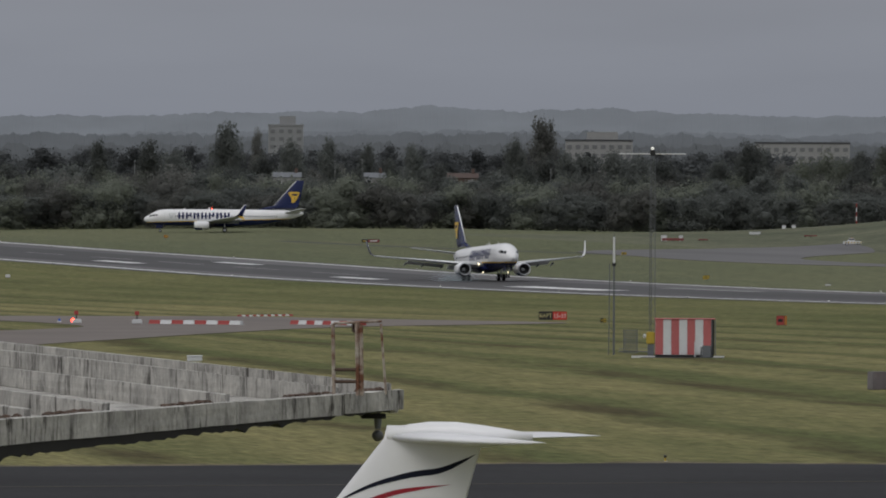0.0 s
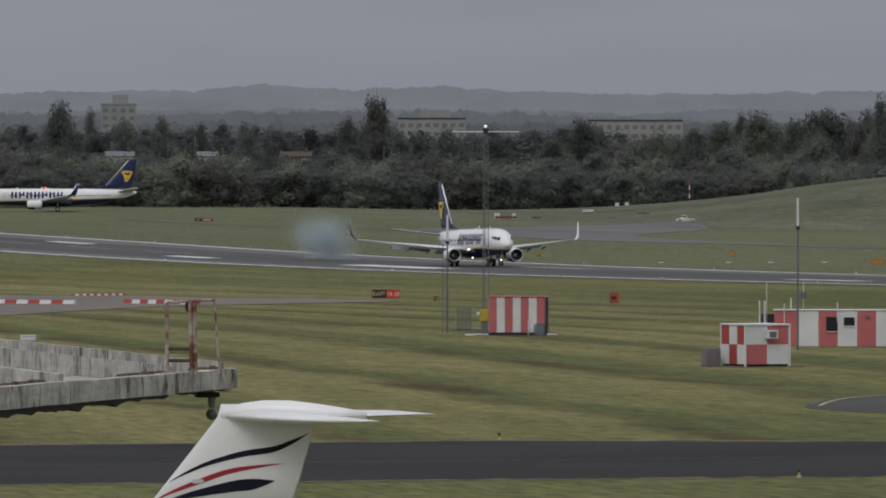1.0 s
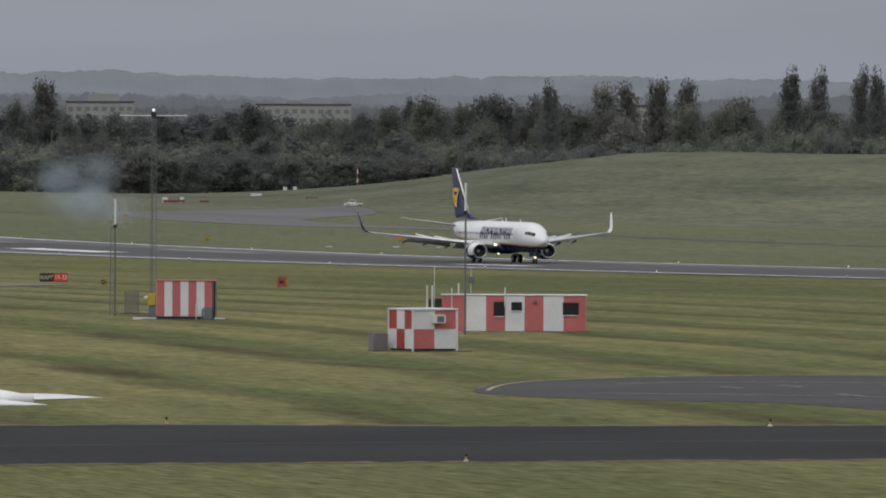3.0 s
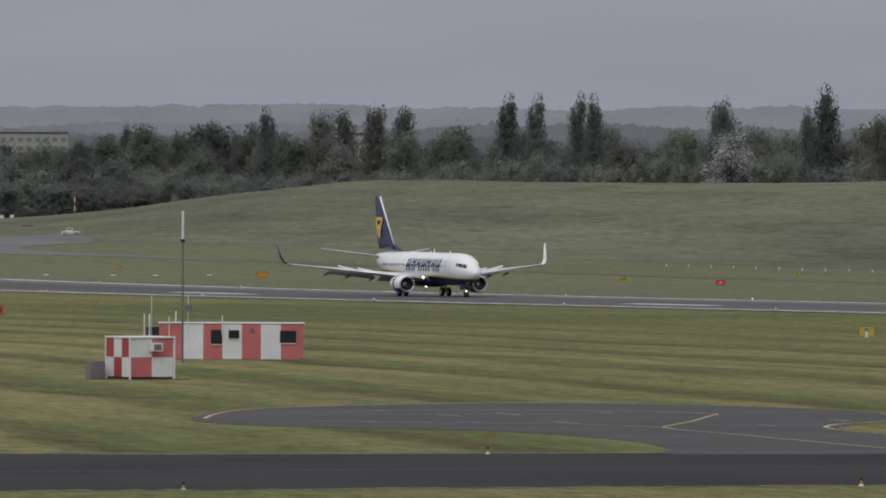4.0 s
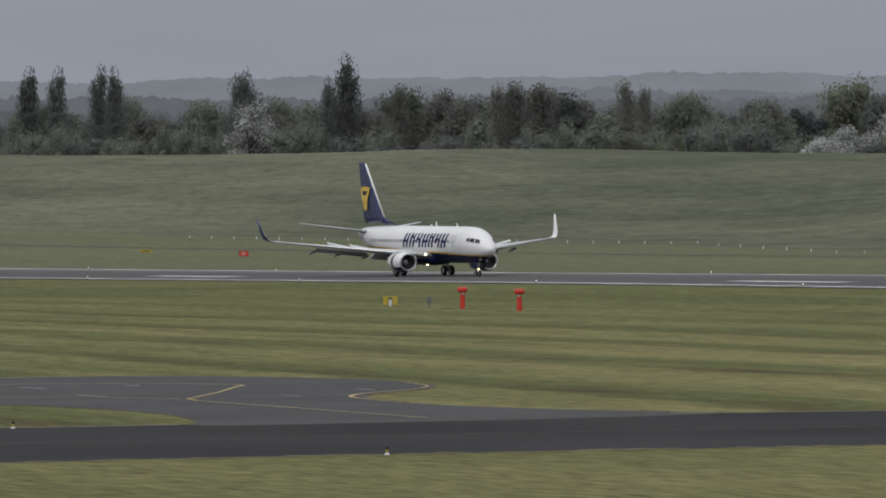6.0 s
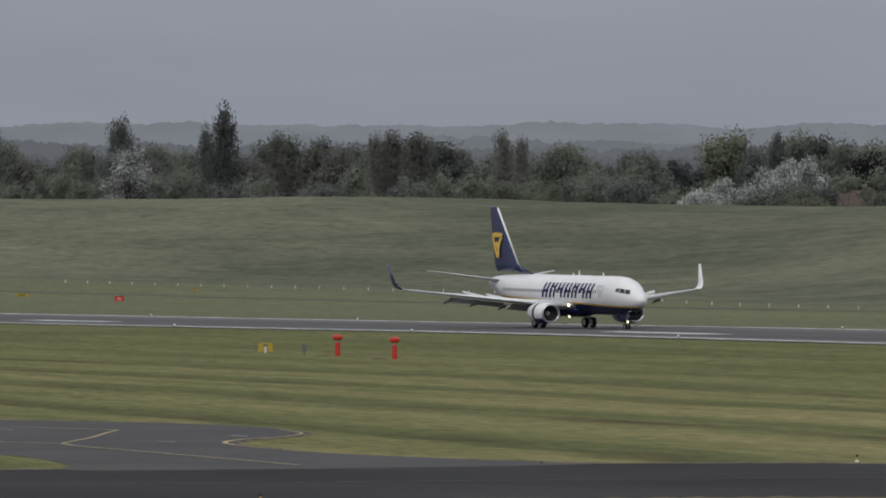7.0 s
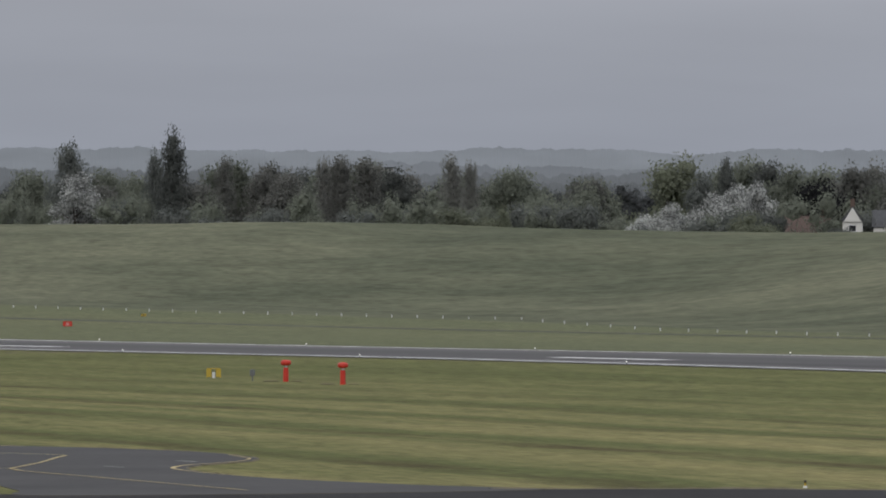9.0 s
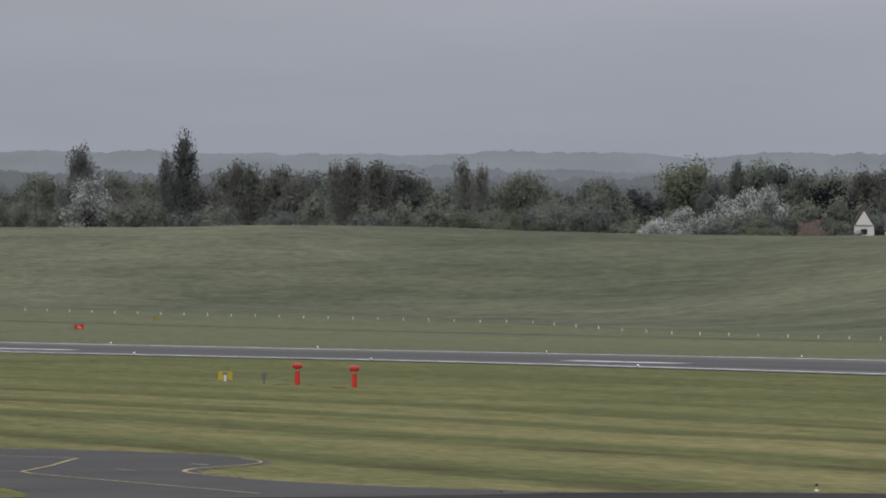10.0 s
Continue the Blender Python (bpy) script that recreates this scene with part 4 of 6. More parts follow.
def lattice_mast(x, y, height):
    t = upright("lattice_mast", x, y, "slender grey lattice mast with a horizontal aerial on top", "mast")
    legs = [(0.3 * math.cos(a), 0.3 * math.sin(a)) for a in (0.2, 2.3, 4.4)]
    for a, b in legs:
        part("mast_leg", rod(bmesh.new(), (a, b, 0), (a * 0.75, b * 0.75, height), 0.027, n=6), M_STEEL, t)
    bm = bmesh.new()
    n = int(height / 0.6)
    for k in range(n):
        for i in range(3):
            (a, b), (c, d) = legs[i], legs[(i + 1) % 3]
            s0, s1 = 1 - 0.25 * k / n, 1 - 0.25 * (k + 1) / n
            rod(bm, (a * s0, b * s0, height * k / n), (c * s1, d * s1, height * (k + 1) / n), 0.011, n=4, caps=False)
    tagged(part("bracing", bm, M_STEEL, t, "zigzag lattice bracing"), kind="stuff")
    part("crossarm", rod(bmesh.new(), (0, -2.75, height), (0, 2.75, height), 0.045, n=8), M_OFFW, t, "pale horizontal aerial tube")
    part("crossarm", rod(bmesh.new(), (0, -1.6, height + 0.16), (0, 2.3, height + 0.16), 0.03, n=8), M_STEEL, t)
    part("bracket", box(bmesh.new(), -0.15, 0.15, -0.2, 0.2, height - 0.15, height + 0.3, 0.03), M_BLACK, t)
    part("beacon", ball(bmesh.new(), (0, 0, height + 0.45), 0.13, 8), M_WLAMP, t, "pale beacon lamp", True)
    return t


lattice_mast(-716, 235.2, 16.6)


def whip_mast(x, y, low, high, legs):
    t = upright("whip_mast", x, y, "thin grey pole with a white whip aerial on top", "mast", "whip aerial masts")
    part("pole", rod(bmesh.new(), (0, 0, 0), (0, 0, low), 0.09, 0.07, 8), M_STEEL, t)
    part("aerial", rod(bmesh.new(), (0, 0, low), (0, 0, high), 0.10, 0.09, 10), M_OFFW, t, "white tubular aerial")
    part("collar", rod(bmesh.new(), (0, 0, low - 0.15), (0, 0, low + 0.1), 0.17, n=10), M_BLACK, t)
    part("tip", rod(bmesh.new(), (0, 0, high), (0, 0, high + 0.45), 0.02, n=5), M_STEEL, t)
    if legs:
        part("side_pole", rod(bmesh.new(), (0, 0.42, 0), (0, 0.36, low), 0.04, n=6), M_STEEL, t)
        bm = bmesh.new()
        for k in range(9):
            rod(bm, (0, 0, 0.8 * k + 0.3), (0, 0.4, 0.8 * k + 0.7), 0.015, n=4, caps=False)
        tagged(part("bracing", bm, M_STEEL, t), kind="stuff")
    return t


whip_mast(-721.5, 233.7, 7.5, 9.75, True)
whip_mast(-645, 236.5, 9.2, 11.4, False)


def cage():
    t = upright("wire_cage", -729, 237.6, "grey wire mesh cage on the grass", "cage")
    bm = bmesh.new()
    for k in range(9):
        rod(bm, (0, -0.55 + k * 0.1375, 0), (0, -0.55 + k * 0.1375, 1.95), 0.02, n=4)
        rod(bm, (0.9, -0.55 + k * 0.1375, 0), (0.9, -0.55 + k * 0.1375, 1.95), 0.02, n=4)
    for k in range(12):
        for x in (0, 0.9):
            rod(bm, (x, -0.55, k * 0.17), (x, 0.55, k * 0.17), 0.015, n=4)
    tagged(part("mesh", bm, M_STEEL, t), kind="stuff")
    for x in (0, 0.9):
        for y in (-0.55, 0.55):
            part("post", rod(bmesh.new(), (x, y, 0), (x, y, 2.0), 0.045), M_STEEL, t)
    part("rail", rod(bmesh.new(), (0.2, 1.0, 0.12), (0.2, -2.6, 0.12), 0.05), M_STEEL, t)
    part("rail", rod(bmesh.new(), (0.2, 1.0, 0.35), (0.2, -2.6, 0.35), 0.025), M_STEEL, t)


cage()


def check_cabin():
    """Own space: +x towards the viewer, +y to the viewer's right, origin under the near corner post."""
    o = Vector((-592.7, 213.5, 0))
    t = thing("check_cabin", pose(o.x, o.y, land(o.x, o.y), 0, 0, 9.0), "small cabin chequered in red and white, with cooler", "cabin")
    w, d, h = 3.44, 3.4, 2.85
    body = part("body", box(bmesh.new(), -d, 0, 0, w, 0.2, h, 0.03), M_OFFW, t)
    front = (((0.0, 0.5, 1.5, 3.0, M_OFFW), (0.5, 1.0, 1.5, 3.0, M_PINK), (0.0, 0.5, 0.0, 1.5, M_PINK), (0.5, 1.0, 0.0, 1.5, M_OFFW)))
    for a, b, z0, z1, m in front:
        part("check_panel", box(bmesh.new(), 0.0, 0.03, 0.06 + a * (w - 0.1), b * (w - 0.1), 0.2 + z0 * 0.91, 0.2 + z1 * 0.91 - 0.02), m, body)
    for k in range(3):
        for j in range(2):
            part("check_panel", box(bmesh.new(), -d + k * d / 3 + 0.02, -d + (k + 1) * d / 3 - 0.02, -0.03, 0.0, 0.2 + j * 1.36, 1.54 + j * 1.36), M_RED if (k + j) % 2 else M_OFFW, body)
    for x, y in ((0.03, -0.02), (0.03, w), (-d, -0.02)):
        part("corner_post", box(bmesh.new(), x - 0.06, x + 0.06, y - 0.06, y + 0.06, 0.0, h + 0.02), M_OFFW, t)
    part("roof", box(bmesh.new(), -d - 0.08, 0.12, -0.1, w + 0.1, h, h + 0.12, 0.03), M_OFFW, t, "flat white roof")
    cool = part("cooler", box(bmesh.new(), 0.03, 0.55, 1.45, 2.3, 1.95, 2.55, 0.04), M_OFFW, t, "white wall cooler")
    part("grille", box(bmesh.new(), 0.55, 0.57, 1.6, 2.15, 2.05, 2.45), M_STEEL, cool, "dark cooler grille")
    part("skid", box(bmesh.new(), -d + 0.1, -0.1, 0.1, w - 0.1, 0.0, 0.2), M_BLACK, t)
    part("ground_slab", box(bmesh.new(), -d - 1.4, 0.6, -0.9, w + 0.9, -0.05, 0.05), M_SOIL, t, "dark trodden slab")
    part("step_block", box(bmesh.new(), -3.3, -2.4, -1.7, -0.6, 0.0, 1.25, 0.05), M_SLAB, t, "grey concrete block")
    return t


check_cabin()


def long_cabin():
    """Own space: +x towards the viewer, +y to the viewer's right, origin under the left front corner."""
    t = thing("long_cabin", pose(-657.5, 239.2, land(-657.5, 239.2), 0, 0, -20.5), "long portable cabin in wide red and white stripes", "cabin")
    w, d, h = 11.0, 2.9, 2.78
    body = part("body", box(bmesh.new(), -d, 0, 0, w, 0.0, h, 0.04), M_OFFW, t)
    edges = [0.0, 1.85, 3.36, 4.83, 6.3, 7.75, 9.28, 11.0]
    for k in range(7):
        part("stripe_panel", box(bmesh.new(), 0.0, 0.03, edges[k] + 0.01, edges[k + 1] - 0.01, 0.05, h - 0.05, 0.01), M_PINK if k % 2 == 0 else M_OFFW, body)
    for y0, y1, z0, z1 in ((3.98, 4.75, 1.25, 2.25), (5.33, 6.05, 1.68, 2.22), (9.25, 10.4, 1.35, 2.2)):
        win = part("window", box(bmesh.new(), 0.03, 0.07, y0 - 0.05, y1 + 0.05, z0 - 0.05, z1 + 0.05, 0.02), M_BLACK, body, "black window frame")
        part("pane", box(bmesh.new(), 0.07, 0.08, y0, y1, z0, z1), M_GLASS, win, "dark window pane")
        part("sill", box(bmesh.new(), 0.03, 0.13, y0 - 0.03, y1 + 0.03, z0 - 0.12, z0 - 0.06), M_OFFW, win)
    part("wall_lamp", box(bmesh.new(), 0.03, 0.25, 6.95, 7.2, 2.2, 2.45, 0.03), M_STEEL, t, "grey wall lamp")
    part("roof", box(bmesh.new(), -d - 0.1, 0.1, -0.1, w + 0.1, h, h + 0.05, 0.01), M_OFFW, t, "flat white roof")
    part("end_lobby", box(bmesh.new(), -2.2, -0.4, -1.0, 0.0, 0.0, 2.5, 0.04), M_BLACK, t, "dark lean-to at the cabin end")
    for y, x, z0, z1, r in ((-1.15, -0.3, 0.0, 3.5, 0.06), (-0.75, -0.2, 0.0, 3.5, 0.08), (-0.6, -0.3, 0.0, 4.9, 0.045), (0.75, 0.1, 1.6, 3.3, 0.05), (1.25, -0.5, 2.7, 3.7, 0.06), (4.8, 0.1, 1.9, 3.4, 0.05), (2.2, 0.1, 1.0, 5.0, 0.045)):
        part("aerial", rod(bmesh.new(), (x, y, z0), (x, y, z1), r * (1.0 if z1 < 4.2 else 0.55), n=6), M_OFFW, t, "thin pale whip aerial")
    part("aerial_bracket", box(bmesh.new(), 0.05, 0.2, 2.0, 2.5, 3.7, 4.2, 0.03), M_STEEL, t)
    return t


long_cabin()

# ---- barriers and lamps on the concrete taxiway ----
def barrier(x0, y0, x1, y1, n, group, size=1.0):
    length = math.hypot(x1 - x0, y1 - y0)
    for k in range(n):
        u = (k + 0.5) / n
        x, y = x0 + (x1 - x0) * u, y0 + (y1 - y0) * u
        t = thing("barrier_block", pose(x, y, land(x, y) + 0.04, 0, 0, math.degrees(math.atan2(y1 - y0, x1 - x0))),
                  ("red" if k % 2 == 0 else "white") + " plastic barrier block on concrete taxiway", "barrier", group)
        l = length / n / 2 - 0.03
        bm = loft(bmesh.new(), [[Vector((s * l, -0.28, 0)), Vector((s * l, 0.28, 0)), Vector((s * l, 0.2, 0.2)), Vector((s * l, 0.14, 0.42)), Vector((s * l, -0.14, 0.42)), Vector((s * l, -0.2, 0.2))] for s in (-1, 1)])
        bmesh.ops.scale(bm, vec=(1, size, size), verts=bm.verts)
        part("shell", bm, M_RED if k % 2 == 0 else M_OFFW, t)


barrier(-923.2, 248.2, -912.9, 255.3, 8, "barrier before the taxiway")
barrier(-917.3, 261.9, -906.0, 266.5, 9, "second barrier before the taxiway")
barrier(-993, 277.2, -998, 285.0, 15, "barrier beyond the taxiway", 0.45)
for x, y, lit in ((-929, 241.8, True), (-923.5, 246.9, False)):
    t = upright("barrier_lamp", x, y, "red flashing lamp on a white weighted base" if lit else "red marker on a white weighted base", "lamp", "barrier lamps")
    part("base", box(bmesh.new(), -0.4, 0.4, -0.55, 0.55, 0.0, 0.5, 0.1), M_OFFW, t)
    part("post", rod(bmesh.new(), (0, 0, 0.5), (0, 0, 1.0), 0.06), M_BLACK, t)
    part("board", box(bmesh.new(), -0.05, 0.05, -0.22, 0.22, 0.95, 1.35, 0.03), M_RED, t)
    if lit:
        part("lamp", ball(bmesh.new(), (-0.2, 0.35, 0.35), 0.22, 10), M_RLAMP, t, "lit red lamp", True)
t = upright("blue_light", -940, 242.8, "small blue taxiway edge light on white base", "light")
part("base", rod(bmesh.new(), (0, 0, 0), (0, 0, 0.15), 0.28, 0.2), M_OFFW, t)
part("lens", ball(bmesh.new(), (0, 0, 0.25), 0.16, 8), paint("blue_lens", (0.02, 0.10, 0.5), 0.2), t, "blue glass lens", True)


def small_marker(x, y):
    t = upright("edge_marker", x, y, "small white and yellow taxiway edge marker", "marker", "taxiway edge markers")
    part("base", rod(bmesh.new(), (0, 0, 0), (0, 0, 0.1), 0.13, 0.10, 10), M_OFFW, t)
    part("stem", rod(bmesh.new(), (0, 0, 0.1), (0, 0, 0.26), 0.05, 0.05, 8), M_YEL, t)
    part("cap", ball(bmesh.new(), (0, 0, 0.33), 0.085, 8), M_BLACK, t, "", True)


for x, y in ((-434.6, 176.0), (-430.6, 230.0), (-387.0, 175.4), (-444.0, 146.6), (-389.8, 143.0)):
    small_marker(x, y)


# ---- far side of the field ----
def pickup():
    t = thing("pickup_truck", pose(-1858, 655.6, land(-1858, 655.6), 0, 0, -108), "white and yellow chequered airfield pickup truck, parked", "truck")
    # own space: +x is the front
    bm = bmesh.new()
    prof = [(-2.3, 0.5), (-2.35, 1.05), (-0.6, 1.1), (-0.35, 1.75), (0.75, 1.78), (1.25, 1.15), (2.2, 1.0), (2.35, 0.75), (2.3, 0.45)]
    loft(bm, [[Vector((x, y * (0.85 if z > 1.3 else 1.0), z)) for x, z in prof] for y in (-0.9, 0.9)])
    body = part("body", bm, M_OFFW, t, "white pickup body")
    for s in (-1, 1):
        for k in range(6):
            part("yellow_panel", box(bmesh.new(), -2.2 + k * 0.75, -1.85 + k * 0.75, s * 0.91 - 0.01, s * 0.91 + 0.01, 0.6, 0.95), M_YEL, body)
        part("side_window", box(bmesh.new(), -0.3, 0.85, s * 0.83 - 0.03, s * 0.83 + 0.03, 1.2, 1.65), M_GLASS, body)
        for x in (-1.45, 1.45):
            bm = rod(bmesh.new(), (x, s * 0.72, 0.37), (x, s * 0.95, 0.37), 0.37, n=16)
            tyre = part("wheel", bm, M_TYRE, t)
            part("hub", rod(bmesh.new(), (x, s * 0.95, 0.37), (x, s * 0.97, 0.37), 0.2, n=12), M_ALU, tyre)
    part("windscreen", box(bmesh.new(), 0.9, 1.02, -0.72, 0.72, 1.25, 1.6), M_GLASS, body)
    part("light_bar", box(bmesh.new(), 0.0, 0.3, -0.5, 0.5, 1.78, 1.95, 0.03), M_ORANGE, t)
    t.scale = (0.86, 0.9, 0.9)


pickup()
t = upright("banded_pole", -2100, 742, "red and white banded pole with a wind vane", "pole")
for k in range(6):
    part("band", rod(bmesh.new(), (0, 0, k * 1.05), (0, 0, (k + 1) * 1.05), 0.13, n=8), M_RED if k % 2 else M_OFFW, t)
part("vane", box(bmesh.new(), -0.1, 0.1, -0.6, 0.6, 6.3, 6.6), M_STEEL, t)
t = upright("field_box", -2098, 746.5, "dark equipment box on the mound's flank", "box")
part("body", box(bmesh.new(), 0, 1.0, -0.8, 0.8, 0, 1.7, 0.05), M_BLACK, t)
part("door", box(bmesh.new(), -0.04, 0.0, 0.85, 1.5, 0.2, 1.6), M_OFFW, t)
for x, y, w, h in ((-1989.5, 658.5, 5.0, 0.7), (-1990, 666, 2.2, 0.45), (-1944, 676, 3.0, 0.4)):
    t = upright("red_barrier", x, y, "low dark red barrier across the far taxiway", "barrier", "far red barriers")
    part("board", box(bmesh.new(), 0, 0.3, -w / 2, w / 2, 0.15, h, 0.05), M_DULLRED, t)
    for k in (-0.4, 0.0, 0.4):
        part("foot", box(bmesh.new(), -0.3, 0.6, k * w - 0.12, k * w + 0.12, 0, 0.18), M_BLACK, t)
for x, y, w, h in ((-1989.9, 656.5, 1.3, 1.25), (-1989.7, 660.5, 0.9, 1.2), (-2012, 686, 2.6, 0.55), (-2080, 716.5, 0.9, 0.8), (-2080, 719, 0.9, 0.8)):
    t = upright("white_container", x - 1.2, y + 0.4, "small white container at the edge of the woods", "container", "far white containers")
    part("body", box(bmesh.new(), 0, 1.2, -w / 2, w / 2, 0, h, 0.06), M_OFFW, t)
    part("lid", box(bmesh.new(), -0.04, 1.24, -w / 2 - 0.04, w / 2 + 0.04, h, h + 0.08), M_OFFW, t)

# ---- concrete roof, close below the viewer ----
def concrete_material():
    m = paint("stained_concrete", (0.42, 0.405, 0.375), 0.9, fine=(9.0, 0.2), broad=(1.6, 0.4), bump=0.5)
    n, l = m.node_tree.nodes, m.node_tree.links
    b = n["Principled BSDF"]
    base = b.inputs["Base Color"].links[0].from_socket
    co = n.new("ShaderNodeTexCoord")
    mp = n.new("ShaderNodeMapping")
    mp.inputs["Scale"].default_value = (3.2, 3.2, 0.85)
    l.new(co.outputs["Object"], mp.inputs[0])
    t = n.new("ShaderNodeTexNoise")
    t.inputs["Scale"].default_value, t.inputs["Detail"].default_value = 1.6, 9
    t.inputs["Roughness"].default_value = 0.68
    l.new(mp.outputs[0], t.inputs["Vector"])
    r = n.new("ShaderNodeMapRange")
    r.inputs["From Min"].default_value, r.inputs["From Max"].default_value = 0.48, 0.66
    l.new(t.outputs[0], r.inputs[0])
    mx = n.new("ShaderNodeMix")
    mx.data_type = "RGBA"
    t2 = n.new("ShaderNodeTexNoise")  # the streaks gather in places
    t2.inputs["Scale"].default_value, t2.inputs["Detail"].default_value = 0.9, 3
    l.new(co.outputs["Object"], t2.inputs["Vector"])
    r2 = n.new("ShaderNodeMapRange")
    r2.inputs["From Min"].default_value, r2.inputs["From Max"].default_value = 0.38, 0.62
    r2.inputs["To Min"].default_value, r2.inputs["To Max"].default_value = 0.12, 1.3
    l.new(t2.outputs[0], r2.inputs[0])
    k = n.new("ShaderNodeMath")
    k.operation, k.use_clamp = "MULTIPLY", True
    l.new(r.outputs[0], k.inputs[0])
    l.new(r2.outputs[0], k.inputs[1])
    l.new(k.outputs[0], mx.inputs["Factor"])
    l.new(base, mx.inputs["A"])
    mx.inputs["B"].default_value = (0.045, 0.040, 0.034, 1)
    l.new(mx.outputs["Result"], b.inputs["Base Color"])
    return m


M_CONC = concrete_material()
M_MOSS = paint("rusty_debris", (0.085, 0.055, 0.040), 0.95, fine=(12.0, 0.4), broad=(2.0, 0.3), bump=0.8)
M_RUST = paint("rusty_painted_steel", (0.42, 0.37, 0.31), 0.8, fine=(14.0, 0.2), broad=(4.0, 0.2), bump=0.3, second=(0.13, 0.05, 0.025))
# Shade under the roof edge is put into this near-black colour.
M_SOFFIT = paint("shade_black_soffit", (0.014, 0.013, 0.012), 0.95, fine=(4.0, 0.2), broad=(0.8, 0.3))
TIP, LOW, BACK = Vector((-134.56, 40.21, 0)), Vector((-112.3, 25.4, 0)), Vector((-168.92, 42.47, 0))
ALONG, AWAY = (LOW - TIP).normalized(), (BACK - TIP).normalized()
TOP = 13.55
roof = thing("concrete_roof", Matrix(), "weathered concrete roof with upstand ribs, streaked black", "roof")
roof.matrix_world = Matrix.Translation((TIP.x, TIP.y, 0))
Q = Matrix(((ALONG.x, AWAY.x, 0, 0), (ALONG.y, AWAY.y, 0, 0), (0, 0, 1, 0), (0, 0, 0, 1)))


def roof_box(bm, a0, a1, b0, b1, z0, z1, bevel=0.0):
    """a runs along the front edge from the tip, b away along the ribs."""
    tmp = bmesh.new()
    box(tmp, a0, a1, b0, b1, z0, z1)
    bmesh.ops.subdivide_edges(tmp, edges=tmp.edges, cuts=3, use_grid_fill=True)
    r = random.Random(int(a0 * 10 + b0))
    for v in tmp.verts:
        v.co += Vector((r.uniform(-1, 1), r.uniform(-1, 1), r.uniform(-1, 1))) * 0.008
    bmesh.ops.transform(tmp, matrix=Q, verts=tmp.verts)
    me = bpy.data.meshes.new("tmp")
    tmp.to_mesh(me)
    tmp.free()
    bm.from_mesh(me)
    bpy.data.meshes.remove(me)
    return bm


at = 0.0
for k, length in enumerate((3.05, 5.2, 4.6, 4.4, 5.0, 4.6)):
    part("fascia_block", roof_box(bmesh.new(), at + 0.012, at + length - 0.012, 0.0, 0.42, TOP - 0.30 - 0.012 * k, TOP), M_CONC, roof, "concrete edge beam, streaked black")
    at += length
part("end_fascia", roof_box(bmesh.new(), -0.02, 0.4, 0.43, 36.0, TOP - 0.36, TOP - 0.02), M_CONC, roof)
part("deck", roof_box(bmesh.new(), 0.4, at, 0.42, 36.0, TOP - 0.235, TOP - 0.20), M_CONC, roof, "dull concrete roof deck")
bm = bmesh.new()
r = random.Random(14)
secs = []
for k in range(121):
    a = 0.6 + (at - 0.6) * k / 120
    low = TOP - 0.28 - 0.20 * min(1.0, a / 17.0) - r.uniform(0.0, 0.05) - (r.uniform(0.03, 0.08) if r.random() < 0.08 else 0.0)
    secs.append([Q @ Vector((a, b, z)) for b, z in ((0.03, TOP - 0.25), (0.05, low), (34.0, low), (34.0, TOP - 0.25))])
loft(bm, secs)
part("soffit", bm, M_SOFFIT, roof, "ragged underside of the roof, its shade put into black")
for a in (0.35, 3.05, 8.3, 13.7, 17.0, 21.0):
    part("rib", roof_box(bmesh.new(), a, a + 0.22, 0.43, 36.0, TOP - 0.20, TOP + 0.10), M_CONC, roof, "long concrete upstand rib")
for a0, a1, b in ((0.5, 1.9, 0.5), (3.4, 5.6, 0.45), (9.0, 11.2, 0.45), (14.4, 16.4, 0.45), (17.3, 19.5, 0.45)):
    bm = bmesh.new()
    r = random.Random(int(a0 * 7))
    for k in range(60):
        p = Q @ Vector((r.uniform(a0, a1), b + r.uniform(0, 0.35), TOP - 0.03 + r.uniform(0, 0.05)))
        ball(bm, p, r.uniform(0.02, 0.055), 6, 1.4, 1.4, 0.6)
    tagged(part("debris", bm, M_MOSS, roof, "rusty brown moss and debris"), kind="stuff")
rail = thing("rail_frame", pose(-132.0, 38.35, TOP), "rusty steel rail frame bolted to a roof edge", "railing")


SIDE = Vector((0.287, 0.958, 0))  # to the viewer's right
for s, r0, top in ((0.0, 0.028, 1.06), (0.36, 0.032, 1.08), (0.42, 0.030, 1.05)):
    part("post", rod(bmesh.new(), SIDE * s + Vector((0, 0, -0.02)), SIDE * (s - 0.02) + Vector((0, 0, top)), r0, n=8), M_RUST, rail, "rusty flaking post")
part("thin_post", rod(bmesh.new(), SIDE * 0.78 + Vector((0, 0, 0.0)), SIDE * 0.70 + Vector((0, 0, 1.06)), 0.018, n=8), M_RUST, rail)
for z in (0.19, 0.37):
    part("rung", rod(bmesh.new(), SIDE * -0.01 + Vector((0, 0, z)), SIDE * 0.40 + Vector((0, 0, z)), 0.026, n=8), M_MOSS, rail, "dark rust-brown rung")
part("top_rail", rod(bmesh.new(), SIDE * -0.01 + Vector((0, 0, 1.06)), SIDE * 0.71 + Vector((0, 0, 1.10)), 0.02, n=8), M_RUST, rail)
part("bracket", box(bmesh.new(), -0.05, 0.05, 0.28, 0.40, 0.92, 1.10, 0.02), M_MOSS, rail, "rust-eaten bracket")
lampbox = thing("hanging_lamp", pose(-133.9, 39.6, TOP - 0.36), "grey globe lamp hanging under the roof edge", "lamp")
part("bracket", box(bmesh.new(), -0.1, 0.1, -0.25, 0.1, -0.06, 0.02, 0.01), M_SOFFIT, lampbox)
